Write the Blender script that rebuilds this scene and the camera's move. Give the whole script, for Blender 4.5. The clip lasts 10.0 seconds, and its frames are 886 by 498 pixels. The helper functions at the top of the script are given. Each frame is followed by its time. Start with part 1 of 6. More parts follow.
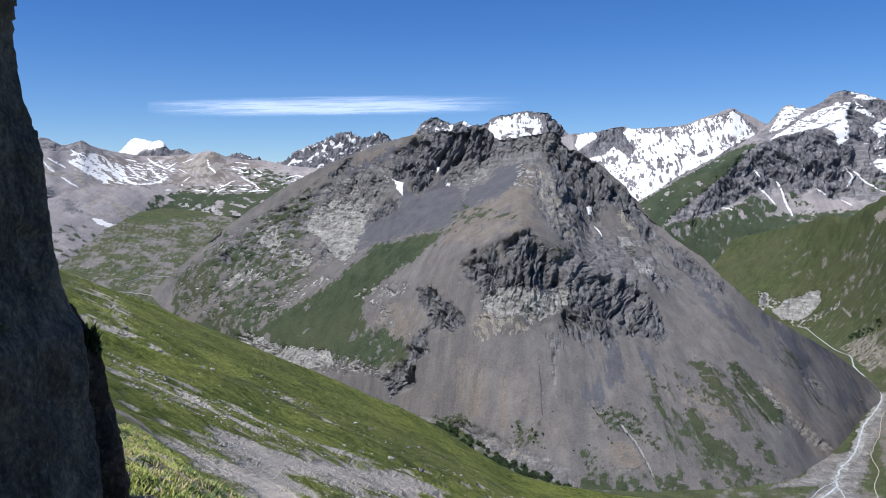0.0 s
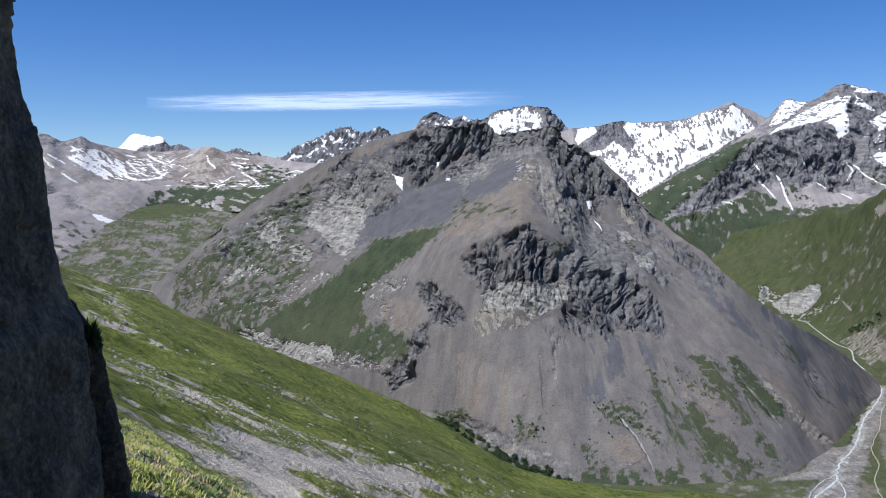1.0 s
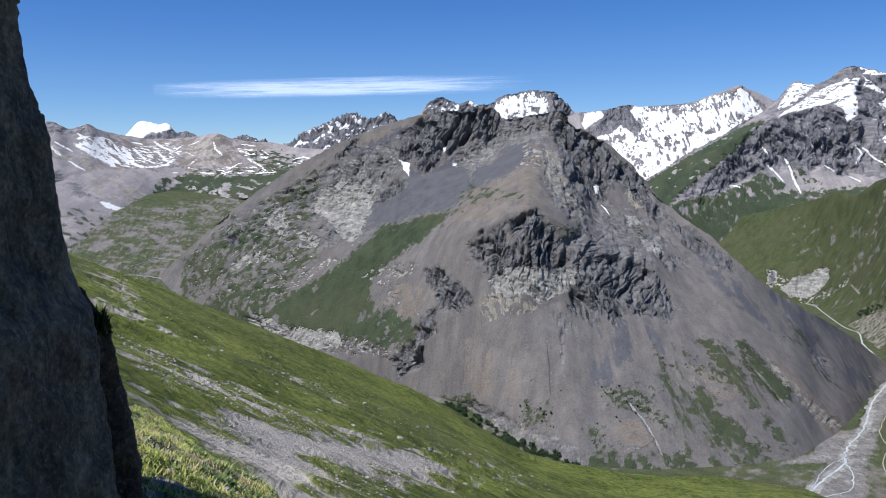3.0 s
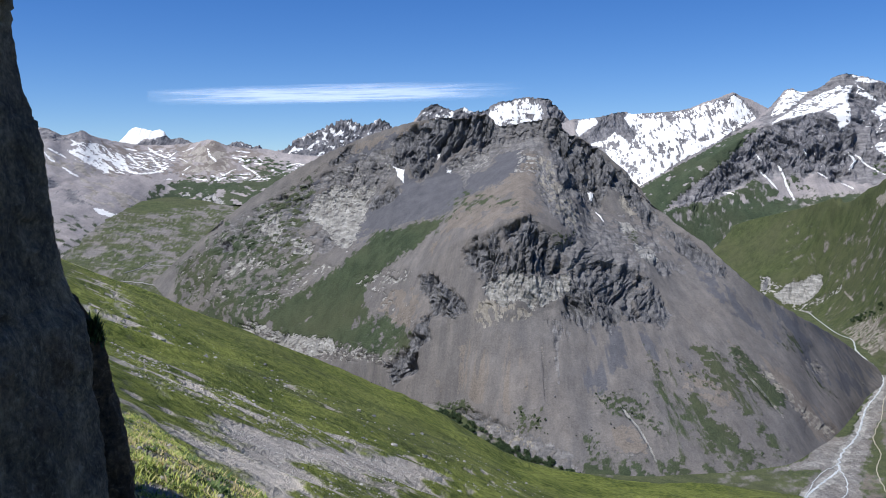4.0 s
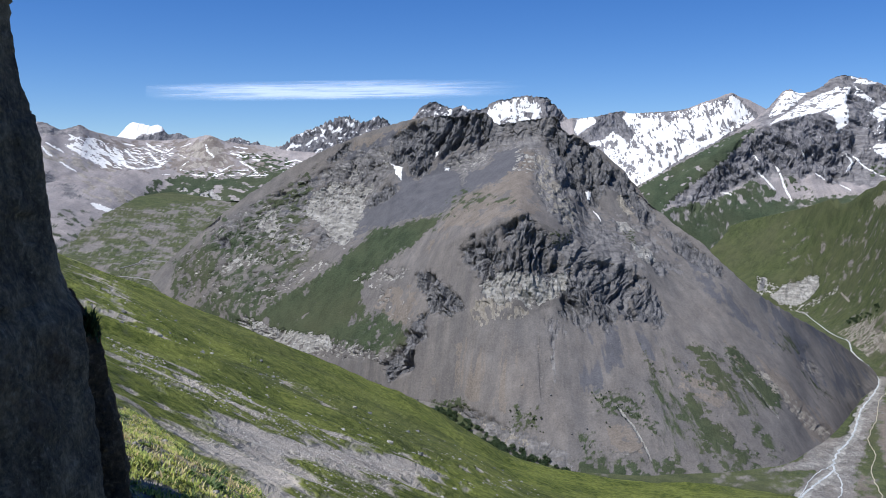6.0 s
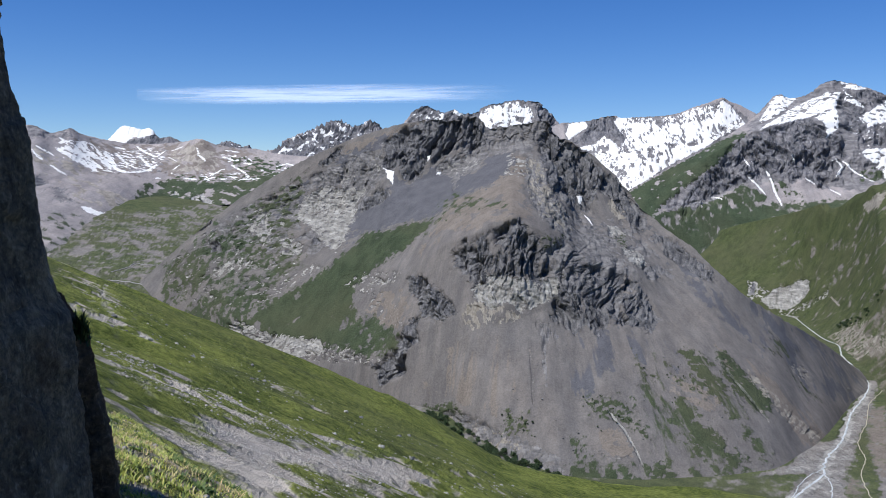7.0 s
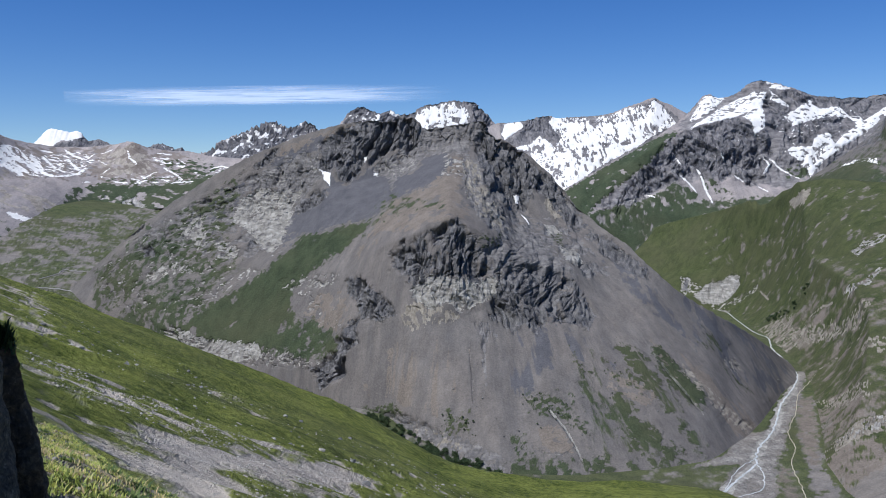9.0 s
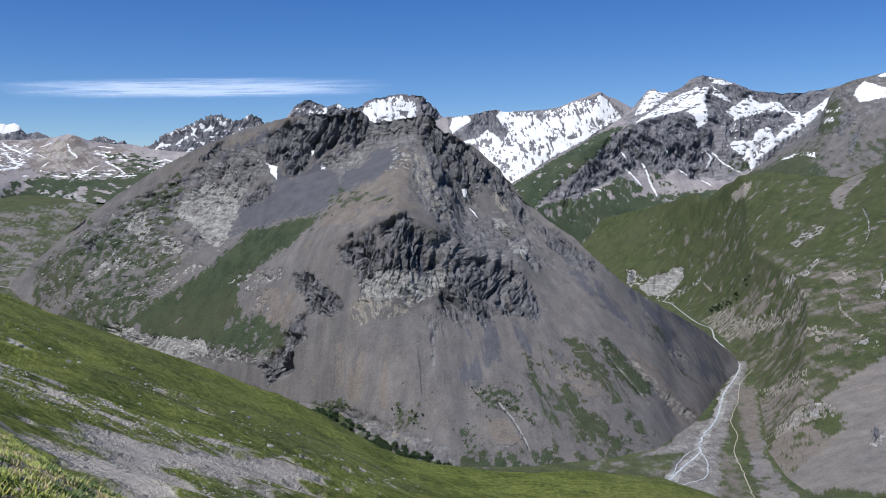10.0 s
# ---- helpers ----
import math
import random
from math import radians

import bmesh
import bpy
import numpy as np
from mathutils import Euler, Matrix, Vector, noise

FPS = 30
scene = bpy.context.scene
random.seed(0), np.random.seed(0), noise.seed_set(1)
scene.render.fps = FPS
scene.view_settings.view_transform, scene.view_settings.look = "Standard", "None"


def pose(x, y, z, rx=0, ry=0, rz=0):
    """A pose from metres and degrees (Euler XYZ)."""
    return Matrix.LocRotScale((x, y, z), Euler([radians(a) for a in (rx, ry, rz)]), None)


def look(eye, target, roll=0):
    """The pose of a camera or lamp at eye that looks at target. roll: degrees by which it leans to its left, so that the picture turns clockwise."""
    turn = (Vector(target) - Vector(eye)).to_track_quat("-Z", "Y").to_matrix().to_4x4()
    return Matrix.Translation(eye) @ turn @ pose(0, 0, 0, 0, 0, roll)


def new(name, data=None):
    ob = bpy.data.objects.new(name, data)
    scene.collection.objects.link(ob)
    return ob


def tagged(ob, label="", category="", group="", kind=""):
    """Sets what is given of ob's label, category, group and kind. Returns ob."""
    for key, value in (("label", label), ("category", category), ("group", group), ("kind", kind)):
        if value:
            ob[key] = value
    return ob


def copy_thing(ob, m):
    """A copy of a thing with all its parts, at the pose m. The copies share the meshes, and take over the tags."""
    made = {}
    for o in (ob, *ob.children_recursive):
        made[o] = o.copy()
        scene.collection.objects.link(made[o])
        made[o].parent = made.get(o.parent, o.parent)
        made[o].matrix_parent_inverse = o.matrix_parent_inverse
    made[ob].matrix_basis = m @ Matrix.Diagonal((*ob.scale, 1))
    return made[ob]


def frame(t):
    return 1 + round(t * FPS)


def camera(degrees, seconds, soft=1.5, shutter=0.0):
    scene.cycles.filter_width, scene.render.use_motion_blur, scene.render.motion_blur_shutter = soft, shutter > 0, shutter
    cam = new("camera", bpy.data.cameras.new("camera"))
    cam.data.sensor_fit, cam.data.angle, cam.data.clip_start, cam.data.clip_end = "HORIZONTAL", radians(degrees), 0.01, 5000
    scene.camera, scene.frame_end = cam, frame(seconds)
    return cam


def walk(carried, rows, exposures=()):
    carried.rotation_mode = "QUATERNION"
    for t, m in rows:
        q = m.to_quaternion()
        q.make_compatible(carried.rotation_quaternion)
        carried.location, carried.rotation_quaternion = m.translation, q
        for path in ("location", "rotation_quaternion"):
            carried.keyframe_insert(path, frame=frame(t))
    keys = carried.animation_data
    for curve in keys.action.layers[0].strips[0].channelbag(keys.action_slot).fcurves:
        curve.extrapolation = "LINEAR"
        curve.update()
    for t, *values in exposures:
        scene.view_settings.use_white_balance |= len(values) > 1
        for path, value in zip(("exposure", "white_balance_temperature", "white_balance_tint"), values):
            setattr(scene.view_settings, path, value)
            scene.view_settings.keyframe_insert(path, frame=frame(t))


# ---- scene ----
# ---- camera ----
cam = camera(52.7, 10.0, soft=0.9)
# seconds, then the turn about x, y, z in degrees; the body sways a few centimetres as it turns
ROWS = [
    (0.0, 86.890, -0.000, 0.000),
    (0.5, 86.787, 0.093, -0.026),
    (1.0, 86.562, 0.165, -0.002),
    (1.5, 86.217, 0.197, 0.079),
    (2.0, 85.660, 0.473, 0.336),
    (2.5, 85.486, 0.482, 0.512),
    (4.0, 86.058, 0.469, 0.068),
    (4.5, 85.930, 0.299, -0.069),
    (5.0, 85.932, 0.148, -0.072),
    (5.5, 85.873, 0.013, -0.008),
    (7.0, 86.178, -0.131, -0.599),
    (7.5, 86.327, 0.022, -1.376),
    (8.0, 86.391, 0.202, -2.257),
    (8.5, 86.356, 0.301, -3.346),
    (9.0, 86.216, 0.471, -4.599),
    (9.5, 85.983, 0.524, -6.186),
    (10.0, 85.786, 0.527, -7.907),
]
EYE = 1.6
walk(cam, [(t, pose(-0.0045 * rz, 0.0, EYE + 0.0022 * min(rz, 0.0), rx, ry, rz)) for t, rx, ry, rz in ROWS], [(0.0, 0.12, 5900, 10), (5.7, 0.12, 5900, 10), (10.0, -0.08, 5850, 10)])

# ---- sky and sun ----
SUN_AZ, SUN_EL = radians(-124.0), radians(60.0)      # from straight ahead, turning right; above the horizon
world = bpy.data.worlds.new("sky")
scene.world = world
world.use_nodes = True
wn, wl = world.node_tree.nodes, world.node_tree.links
sky = wn.new("ShaderNodeTexSky")
sky.sky_type, sky.sun_disc = "NISHITA", False
sky.sun_elevation, sky.sun_rotation = SUN_EL, SUN_AZ
sky.altitude, sky.air_density, sky.dust_density, sky.ozone_density = 2300.0, 1.0, 0.1, 3.0
deep = wn.new("ShaderNodeHueSaturation")
deep.inputs["Saturation"].default_value, deep.inputs["Hue"].default_value = 1.3, 0.512
wl.new(sky.outputs[0], deep.inputs["Color"])
wl.new(deep.outputs[0], wn["Background"].inputs[0])
wn["Background"].inputs[1].default_value = 0.1
sun = new("sun", bpy.data.lights.new("sun", "SUN"))
sun.data.energy, sun.data.angle, sun.data.color = 5.0, radians(0.53), (1.0, 0.97, 0.93)
sun_from = Vector((math.sin(SUN_AZ) * math.cos(SUN_EL), math.cos(SUN_AZ) * math.cos(SUN_EL), math.sin(SUN_EL)))
sun.matrix_world = look(sun_from * 50, (0, 0, 0))


# ---- noise and terrain helpers ----
def vnoise(x, y, z, seed=0):
    """Smooth gradient noise, about -1 to 1."""
    x, y, z = np.broadcast_arrays(np.asarray(x, np.float32), np.asarray(y, np.float32), np.asarray(z, np.float32))
    fx, fy, fz = np.floor(x), np.floor(y), np.floor(z)
    ix, iy, iz = fx.astype(np.uint32), fy.astype(np.int64).astype(np.uint32), fz.astype(np.int64).astype(np.uint32)
    ix = fx.astype(np.int64).astype(np.uint32)
    u, v, w = x - fx, y - fy, z - fz
    su, sv, sw = (a * a * a * (a * (a * 6 - 15) + 10) for a in (u, v, w))
    out = 0.0
    for k in (0, 1):
        for j in (0, 1):
            hyz = (iy + np.uint32(j)) * np.uint32(668265263) + (iz + np.uint32(k)) * np.uint32(2246822519) + np.uint32(seed * 974634777 & 0xFFFFFFFF)
            ends = []
            for i in (0, 1):
                h = (ix + np.uint32(i)) * np.uint32(374761393) + hyz
                h = (h ^ (h >> np.uint32(13))) * np.uint32(1274126177)
                h = h ^ (h >> np.uint32(16))
                gx = (h & np.uint32(1023)).astype(np.float32) * np.float32(1 / 511.5) - 1
                gy = (h >> np.uint32(10) & np.uint32(1023)).astype(np.float32) * np.float32(1 / 511.5) - 1
                gz = (h >> np.uint32(20) & np.uint32(1023)).astype(np.float32) * np.float32(1 / 511.5) - 1
                ends.append(gx * (u - i) + gy * (v - j) + gz * (w - k))
            wj, wk = (sv if j else 1 - sv), (sw if k else 1 - sw)
            out = out + wj * wk * (ends[0] + (ends[1] - ends[0]) * su)
    return 1.5 * out


def fbm(x, y, z, octaves=5, seed=0, gain=0.5):
    total, amp, norm = 0.0, 1.0, 0.0
    for o in range(octaves):
        s = 2.03 ** o
        total = total + amp * vnoise(x * s + 17.3 * o, y * s - 9.1 * o, z * s + 4.7 * o, seed + o)
        norm, amp = norm + amp, amp * gain
    return total / norm


def ridged(x, y, z, octaves=5, seed=0, gain=0.55):
    """Sharp crests, -1 to 1."""
    total, amp, norm = 0.0, 1.0, 0.0
    for o in range(octaves):
        s = 2.1 ** o
        total = total + amp * (1 - 2 * np.abs(vnoise(x * s + 31.7 * o, y * s + 5.3 * o, z * s - 8.9 * o, seed + o)))
        norm, amp = norm + amp, amp * gain
    return total / norm


def step(a, b, x):
    t = np.clip((x - a) / (b - a), 0, 1)
    return t * t * (3 - 2 * t)


def inside(px, py, outline):
    """Signed distance to a closed outline, positive inside."""
    pts = np.array(outline, float)
    best, odd = np.full(px.shape, 1e18), np.zeros(px.shape, bool)
    for (ax, ay), (bx, by) in zip(pts, np.roll(pts, -1, 0)):
        ex, ey = bx - ax, by - ay
        t = np.clip(((px - ax) * ex + (py - ay) * ey) / (ex * ex + ey * ey + 1e-9), 0, 1)
        best = np.minimum(best, (px - ax - t * ex) ** 2 + (py - ay - t * ey) ** 2)
        if ay != by:
            odd ^= ((ay > py) != (by > py)) & (px < (bx - ax) * (py - ay) / (by - ay) + ax)
    return np.where(odd, 1, -1) * np.sqrt(best)


def along(px, py, line):
    """Distance to an open line of points."""
    pts = np.array(line, float)
    best = np.full(px.shape, 1e18)
    for (ax, ay), (bx, by) in zip(pts[:-1], pts[1:]):
        ex, ey = bx - ax, by - ay
        t = np.clip(((px - ax) * ex + (py - ay) * ey) / (ex * ex + ey * ey + 1e-9), 0, 1)
        best = np.minimum(best, (px - ax - t * ex) ** 2 + (py - ay - t * ey) ** 2)
    return np.sqrt(best)


COVERS = ("grass", "snow", "dark", "light", "tan", "rock", "slate", "brown")


class Cover:
    """What covers a terrain: weights of turf, snow and kinds of rock at each point. Outlines are in metres, across and up
    (or in plan), with edges broken up by noise."""

    def __init__(self, pos, plan=False):
        self.pos, self.a, self.b = pos, pos[..., 0], pos[..., 1] if plan else pos[..., 2]
        self.w = {k: np.zeros(self.a.shape) for k in COVERS}
        self.n, self.detail, self.flow = 0, 6, pos * (1.0, 0.16, 0.16)

    def patch(self, kind, outline, edge=12.0, share=1.0, grain=25.0, lean=(1.0, 1.0), rough=1.0, soft=0.18):
        pts = np.array(outline, float)
        m = 3 * edge
        near = (self.a > pts[:, 0].min() - m) & (self.a < pts[:, 0].max() + m) & (self.b > pts[:, 1].min() - m) & (self.b < pts[:, 1].max() + m)
        if near.any():
            self.n += 1
            a, b, p = self.a[near], self.b[near], self.pos[near]
            d = inside(a, b, pts)
            band = np.abs(d) < 2.2 * edge
            q = p[band] / edge / 2
            d[band] += rough * edge * 3.2 * fbm(q[:, 0], q[:, 1], q[:, 2], 6, 40 + self.n, 0.7)
            w = step(-0.9 * edge, 0.9 * edge, d)
            if share < 1:
                on = w > 0
                runs = lean[1] < 0.4
                q = (self.flow[near] if runs else p)[on] / grain
                n2 = fbm(q[:, 0] * lean[0], q[:, 1] * (1 if runs else lean[1]), q[:, 2] * (1 if runs else lean[1]), self.detail, 90 + self.n, 0.62)
                t = -0.13 * math.log(share / (1 - share))
                w[on] *= step(t - soft, t + soft, n2)
            self.w[kind][near] = np.maximum(self.w[kind][near], w)
        return self

    def cut(self, kind, outline, edge=12.0, share=1.0, grain=25.0, lean=(1.0, 1.0), soft=0.18):
        """Takes a cover away inside an outline."""
        other = Cover(self.pos)
        other.a, other.b, other.n, other.flow, other.detail = self.a, self.b, self.n + 50, self.flow, self.detail
        other.patch(kind, outline, edge, share, grain, lean, 1.0, soft)
        self.n += 1
        self.w[kind] = self.w[kind] * (1 - other.w[kind])
        return self

    def line(self, kind, pts, width, full=1.0):
        """A strip with a ragged edge, thinning towards its ends."""
        ends = np.array([pts[0], pts[-1]], float)
        taper = np.minimum(np.hypot(self.a - ends[0, 0], self.b - ends[0, 1]), np.hypot(self.a - ends[1, 0], self.b - ends[1, 1])) / (3.0 * width)
        near = np.flatnonzero(along(self.a, self.b, pts).reshape(-1) < 2.5 * width)
        p = self.pos.reshape(-1, 3)[near] / (2.2 * width)
        d = along(self.a.reshape(-1)[near], self.b.reshape(-1)[near], pts) + 1.1 * width * fbm(p[:, 0], p[:, 1], p[:, 2], 5, 77, 0.65)
        w = width * (0.45 + 0.55 * np.clip(taper.reshape(-1)[near], 0, 1))
        flat = self.w[kind].reshape(-1)
        flat[near] = np.maximum(flat[near], full * step(1.0, 0.55, d / w))
        self.w[kind] = flat.reshape(self.a.shape)
        return self


def sheet_mesh(name, pos, nrm, cover, rows, material, closed):
    a, b = rows
    pos, nrm = pos[a:b], nrm[a:b]
    n, cols = pos.shape[:2]
    me = bpy.data.meshes.new(name)
    idx = np.arange(n * cols).reshape(n, cols)
    quads = np.stack([idx[:-1, :-1], idx[:-1, 1:], idx[1:, 1:], idx[1:, :-1]], -1).reshape(-1, 4)
    if not closed:
        quads = quads[:, ::-1]
    if closed:
        quads = np.concatenate([quads, np.stack([idx[:-1, -1], idx[:-1, 0], idx[1:, 0], idx[1:, -1]], -1)])
    me.vertices.add(n * cols)
    me.vertices.foreach_set("co", pos.reshape(-1).astype(np.float32))
    me.loops.add(quads.size)
    me.polygons.add(len(quads))
    me.loops.foreach_set("vertex_index", quads.reshape(-1).astype(np.int32))
    me.polygons.foreach_set("loop_start", np.arange(0, quads.size, 4, dtype=np.int32))
    me.polygons.foreach_set("use_smooth", np.ones(len(quads), bool))
    me.update(calc_edges=True)
    for key, kinds in (("cover_a", ("grass", "snow", "rock", "slate")), ("cover_b", ("dark", "light", "tan", "brown"))):
        att = me.attributes.new(key, "FLOAT_COLOR", "POINT")
        col = np.ones((n * cols, 4), np.float32)
        for i, k in enumerate(kinds):
            col[:, i] = cover.w[k][a:b].reshape(-1)
        att.data.foreach_set("color", col.reshape(-1))
    att = me.attributes.new("flow", "FLOAT_VECTOR", "POINT")
    att.data.foreach_set("vector", cover.flow[a:b].reshape(-1).astype(np.float32))
    if not closed:
        me.normals_split_custom_set_from_vertices(nrm.reshape(-1, 3).astype(np.float32))
    me.materials.append(material)
    return me


def grid_object(name, pos, cover, material, closed=False, parts=()):
    """A sheet from a grid of places, with its cover as two colour attributes: one mesh, or one part for each band of rows."""
    nrm = normals(pos)
    if not parts:
        return new(name, sheet_mesh(name, pos, nrm, cover, (0, len(pos)), material, closed))
    top = new(name)
    top.location = pos[-1].mean(0)
    a = 0
    for part_name, b, label in parts:
        ob = new(part_name, sheet_mesh(part_name, pos, nrm, cover, (a, min(b + 1, len(pos))), material, closed))
        ob.parent, ob.matrix_parent_inverse = top, Matrix.Translation(-top.location)
        tagged(ob, label)
        a = b
    return top


def smooth(a, n, axis):
    if n < 2:
        return a
    pad = [(0, 0)] * a.ndim
    pad[axis] = (n // 2, n - 1 - n // 2)
    c = np.cumsum(np.pad(a, pad, mode="edge"), axis)
    c = np.concatenate([np.zeros_like(np.take(c, [0], axis)), c], axis)
    hi = np.take(c, np.arange(n, c.shape[axis]), axis)
    return (hi - np.take(c, np.arange(0, c.shape[axis] - n), axis)) / n


def loft(rails, counts, cols, bend=9, blur=5):
    """A sheet through rails of (x, y, z), row by row, over the bearings that the first rail spans."""
    first = np.array(rails[0], float)
    brg = np.arctan2(first[:, 0], first[:, 1])
    az = np.linspace(brg.min(), brg.max(), cols)
    lines = []
    for k, r in enumerate(rails):
        r = np.array(r, float)
        b, d = np.arctan2(r[:, 0], r[:, 1]), np.hypot(r[:, 0], r[:, 1])
        o = np.argsort(b)
        dist, up = np.interp(az, b[o], d[o]), np.interp(az, b[o], r[o, 2])
        lines.append((smooth(dist, bend * 3, 0), smooth(up, bend if k else 3, 0)))
    dist, up = [], []
    for (d0, u0), (d1, u1), n in zip(lines[:-1], lines[1:], counts):
        for t in np.linspace(0, 1, n, endpoint=False):
            dist.append(d0 + (d1 - d0) * t), up.append(u0 + (u1 - u0) * t)
    dist.append(lines[-1][0]), up.append(lines[-1][1])
    dist, up = np.array(dist), np.array(up)
    dist, up = smooth(dist, blur, 0), smooth(up, blur, 0)
    return np.stack([dist * np.sin(az), dist * np.cos(az), up], -1)


def normals(pos):
    n = np.cross(np.gradient(pos, axis=1), np.gradient(pos, axis=0))
    n /= np.linalg.norm(n, axis=-1, keepdims=True) + 1e-9
    return -n if n[..., 2].mean() < 0 else n


def facets(u, v, seed):
    """Angular blocks: each cell of a loose lattice is a plane of its own tilt; about -1 to 1."""
    fu, fv = np.floor(u), np.floor(v)
    best, out = np.full(u.shape, 9e9, np.float32), np.zeros(u.shape, np.float32)
    for j in (-1, 0, 1):
        for i in (-1, 0, 1):
            cu, cv = fu + i, fv + j
            h = cu.astype(np.int64).astype(np.uint32) * np.uint32(374761393) + cv.astype(np.int64).astype(np.uint32) * np.uint32(668265263) + np.uint32(seed * 974634777 & 0xFFFFFFFF)
            h = (h ^ (h >> np.uint32(13))) * np.uint32(1274126177)
            h = h ^ (h >> np.uint32(16))
            r = [(h >> np.uint32(s) & np.uint32(255)).astype(np.float32) / 255 for s in (0, 8, 16, 24)]
            du, dv = (u - cu - r[0]).astype(np.float32), (v - cv - r[1]).astype(np.float32)
            d = du * du + dv * dv
            near = d < best
            best = np.where(near, d, best)
            out = np.where(near, (r[2] - 0.5) + 1.6 * (r[3] - 0.35) * du + 1.2 * (r[2] - 0.5) * dv, out)
    return out


def weather(pos, cover, crag=14.0, size=45.0, soil=2.5, seed=0, tall=2.6, lean=0.3, crest=0, spire=0.0, beds=1.0, fold=0.0):
    """Breaks up a smooth sheet: gullies, ribs and blocks in the rock, low swells and runnels in scree and turf, teeth along the crest."""
    x, y, z = pos[..., 0], pos[..., 1], pos[..., 2]
    w = cover.w
    rock = np.clip(np.maximum.reduce([0.5 * w["rock"], w["dark"], 0.42 * w["light"], 0.22 * w["tan"]]), 0, 1)
    rock = smooth(smooth(rock * (1 - 0.94 * w["snow"]), 7, 0), 7, 1)
    n = normals(pos)
    steep = 0.45 + 0.55 * smooth(smooth(step(0.9, 0.5, n[..., 2]), 41, 0), 21, 1)
    warp = fbm(x / size / 2, y / size / 2, z / size / 2, 4, seed + 5)
    wx = x + 0.55 * size * warp - lean * z * (0.4 + 2.0 * fbm(x / 300, y / 300, z / 300, 2, seed + 7))
    u, v, q = wx / size, (z + 0.3 * size * warp) / size / tall, y / size / tall
    gully = 0.0
    for s, amp, o in ((0.55, 1.3, 0), (1.3, 0.75, 1), (3.1, 0.4, 2)):
        gully = gully + amp * np.clip(1 - 2.6 * np.abs(vnoise(u * s, q * s, v * s * 0.8, seed + 9 + o)), 0, 1) ** 1.3
    blocks = facets(u * 1.2 + 0.3 * v, v * 2.6 - 0.25 * u, seed + 13) + 0.55 * facets(u * 3.0 + 0.4 * v, v * 5.5 - 0.3 * u, seed + 14)
    fine = ridged(u * 3.4, q * 3.0, v * 3.0, 3, seed + 41, 0.65)
    bed = (z + 0.28 * x + 14 * fbm(x / 90, y / 90, z / 90, 3, seed + 3)) / 8.0
    ledge = step(0.0, 0.85, bed - np.floor(bed)) - (bed - np.floor(bed))
    swell = fbm(x / 70, y / 70, z / 70, 4, seed + 21)
    rills = ridged(cover.flow[..., 0] / 22, cover.flow[..., 1] / 20, cover.flow[..., 2] / 24, 3, seed + 31)
    d = rock * steep * crag * (0.35 - gully + 0.62 * blocks + 0.22 * fine)
    d = d + beds * 2.2 * ledge * np.maximum(w["light"], 0.7 * w["rock"]) * (1 - w["snow"]) + (1 - rock) * soil * (swell + 0.2 * rills)
    if fold:
        f = cover.flow
        d = d + fold * (1 - 0.5 * rock) * (ridged(f[..., 0] / 210, f[..., 1] / 150, f[..., 2] / 150, 3, seed + 61, 0.5) + 0.05 * ridged(f[..., 0] / 55, f[..., 1] / 60, 0 * x, 3, seed + 63))
    k = np.arange(len(pos))[:, None]
    d = d * (0.15 + 0.85 * step(len(pos) - 1, 0.86 * len(pos), k))
    if crest:
        d = np.where(np.abs(k - crest) < 8, np.minimum(d, 3.0), d)
    n[..., 2] *= 0.6
    out = pos + n * d[..., None]
    if spire:
        k = k - crest
        out[..., 2] += spire * np.exp(-(k / 16.0) ** 2) * ridged(x / 24, 0 * x, 0 * x, 4, seed + 51, 0.6)
    return out


# ---- materials ----
def nodes(name):
    m = bpy.data.materials.new(name)
    m.use_nodes = True
    nt = m.node_tree
    return m, nt.nodes, nt.links, nt.nodes["Principled BSDF"]


def noise_at(N, L, coord, scale, detail=6.0, rough=0.6):
    n = N.new("ShaderNodeTexNoise")
    n.inputs["Scale"].default_value, n.inputs["Detail"].default_value, n.inputs["Roughness"].default_value = scale, detail, rough
    L.new(coord, n.inputs["Vector"])
    return n.outputs[0]


def ramp(N, L, fac, stops):
    r = N.new("ShaderNodeValToRGB")
    while len(r.color_ramp.elements) < len(stops):
        r.color_ramp.elements.new(0.5)
    for e, (p, c) in zip(r.color_ramp.elements, stops):
        e.position, e.color = p, (*c, 1) if len(c) == 3 else c
    L.new(fac, r.inputs[0])
    return r.outputs[0]


def mixed(N, L, fac, a, b, blend="MIX"):
    x = N.new("ShaderNodeMix")
    x.data_type, x.blend_type = "RGBA", blend
    for sock, v in ((x.inputs[0], fac), (x.inputs[6], a), (x.inputs[7], b)):
        if isinstance(v, bpy.types.NodeSocket):
            L.new(v, sock)
        else:
            sock.default_value = v if not isinstance(v, tuple) else (*v, 1)
    return x.outputs[2]


def maths(N, L, op, a, b=0.0):
    x = N.new("ShaderNodeMath")
    x.operation = op
    for sock, v in zip(x.inputs, (a, b)):
        if isinstance(v, bpy.types.NodeSocket):
            L.new(v, sock)
        else:
            sock.default_value = v
    return x.outputs[0]


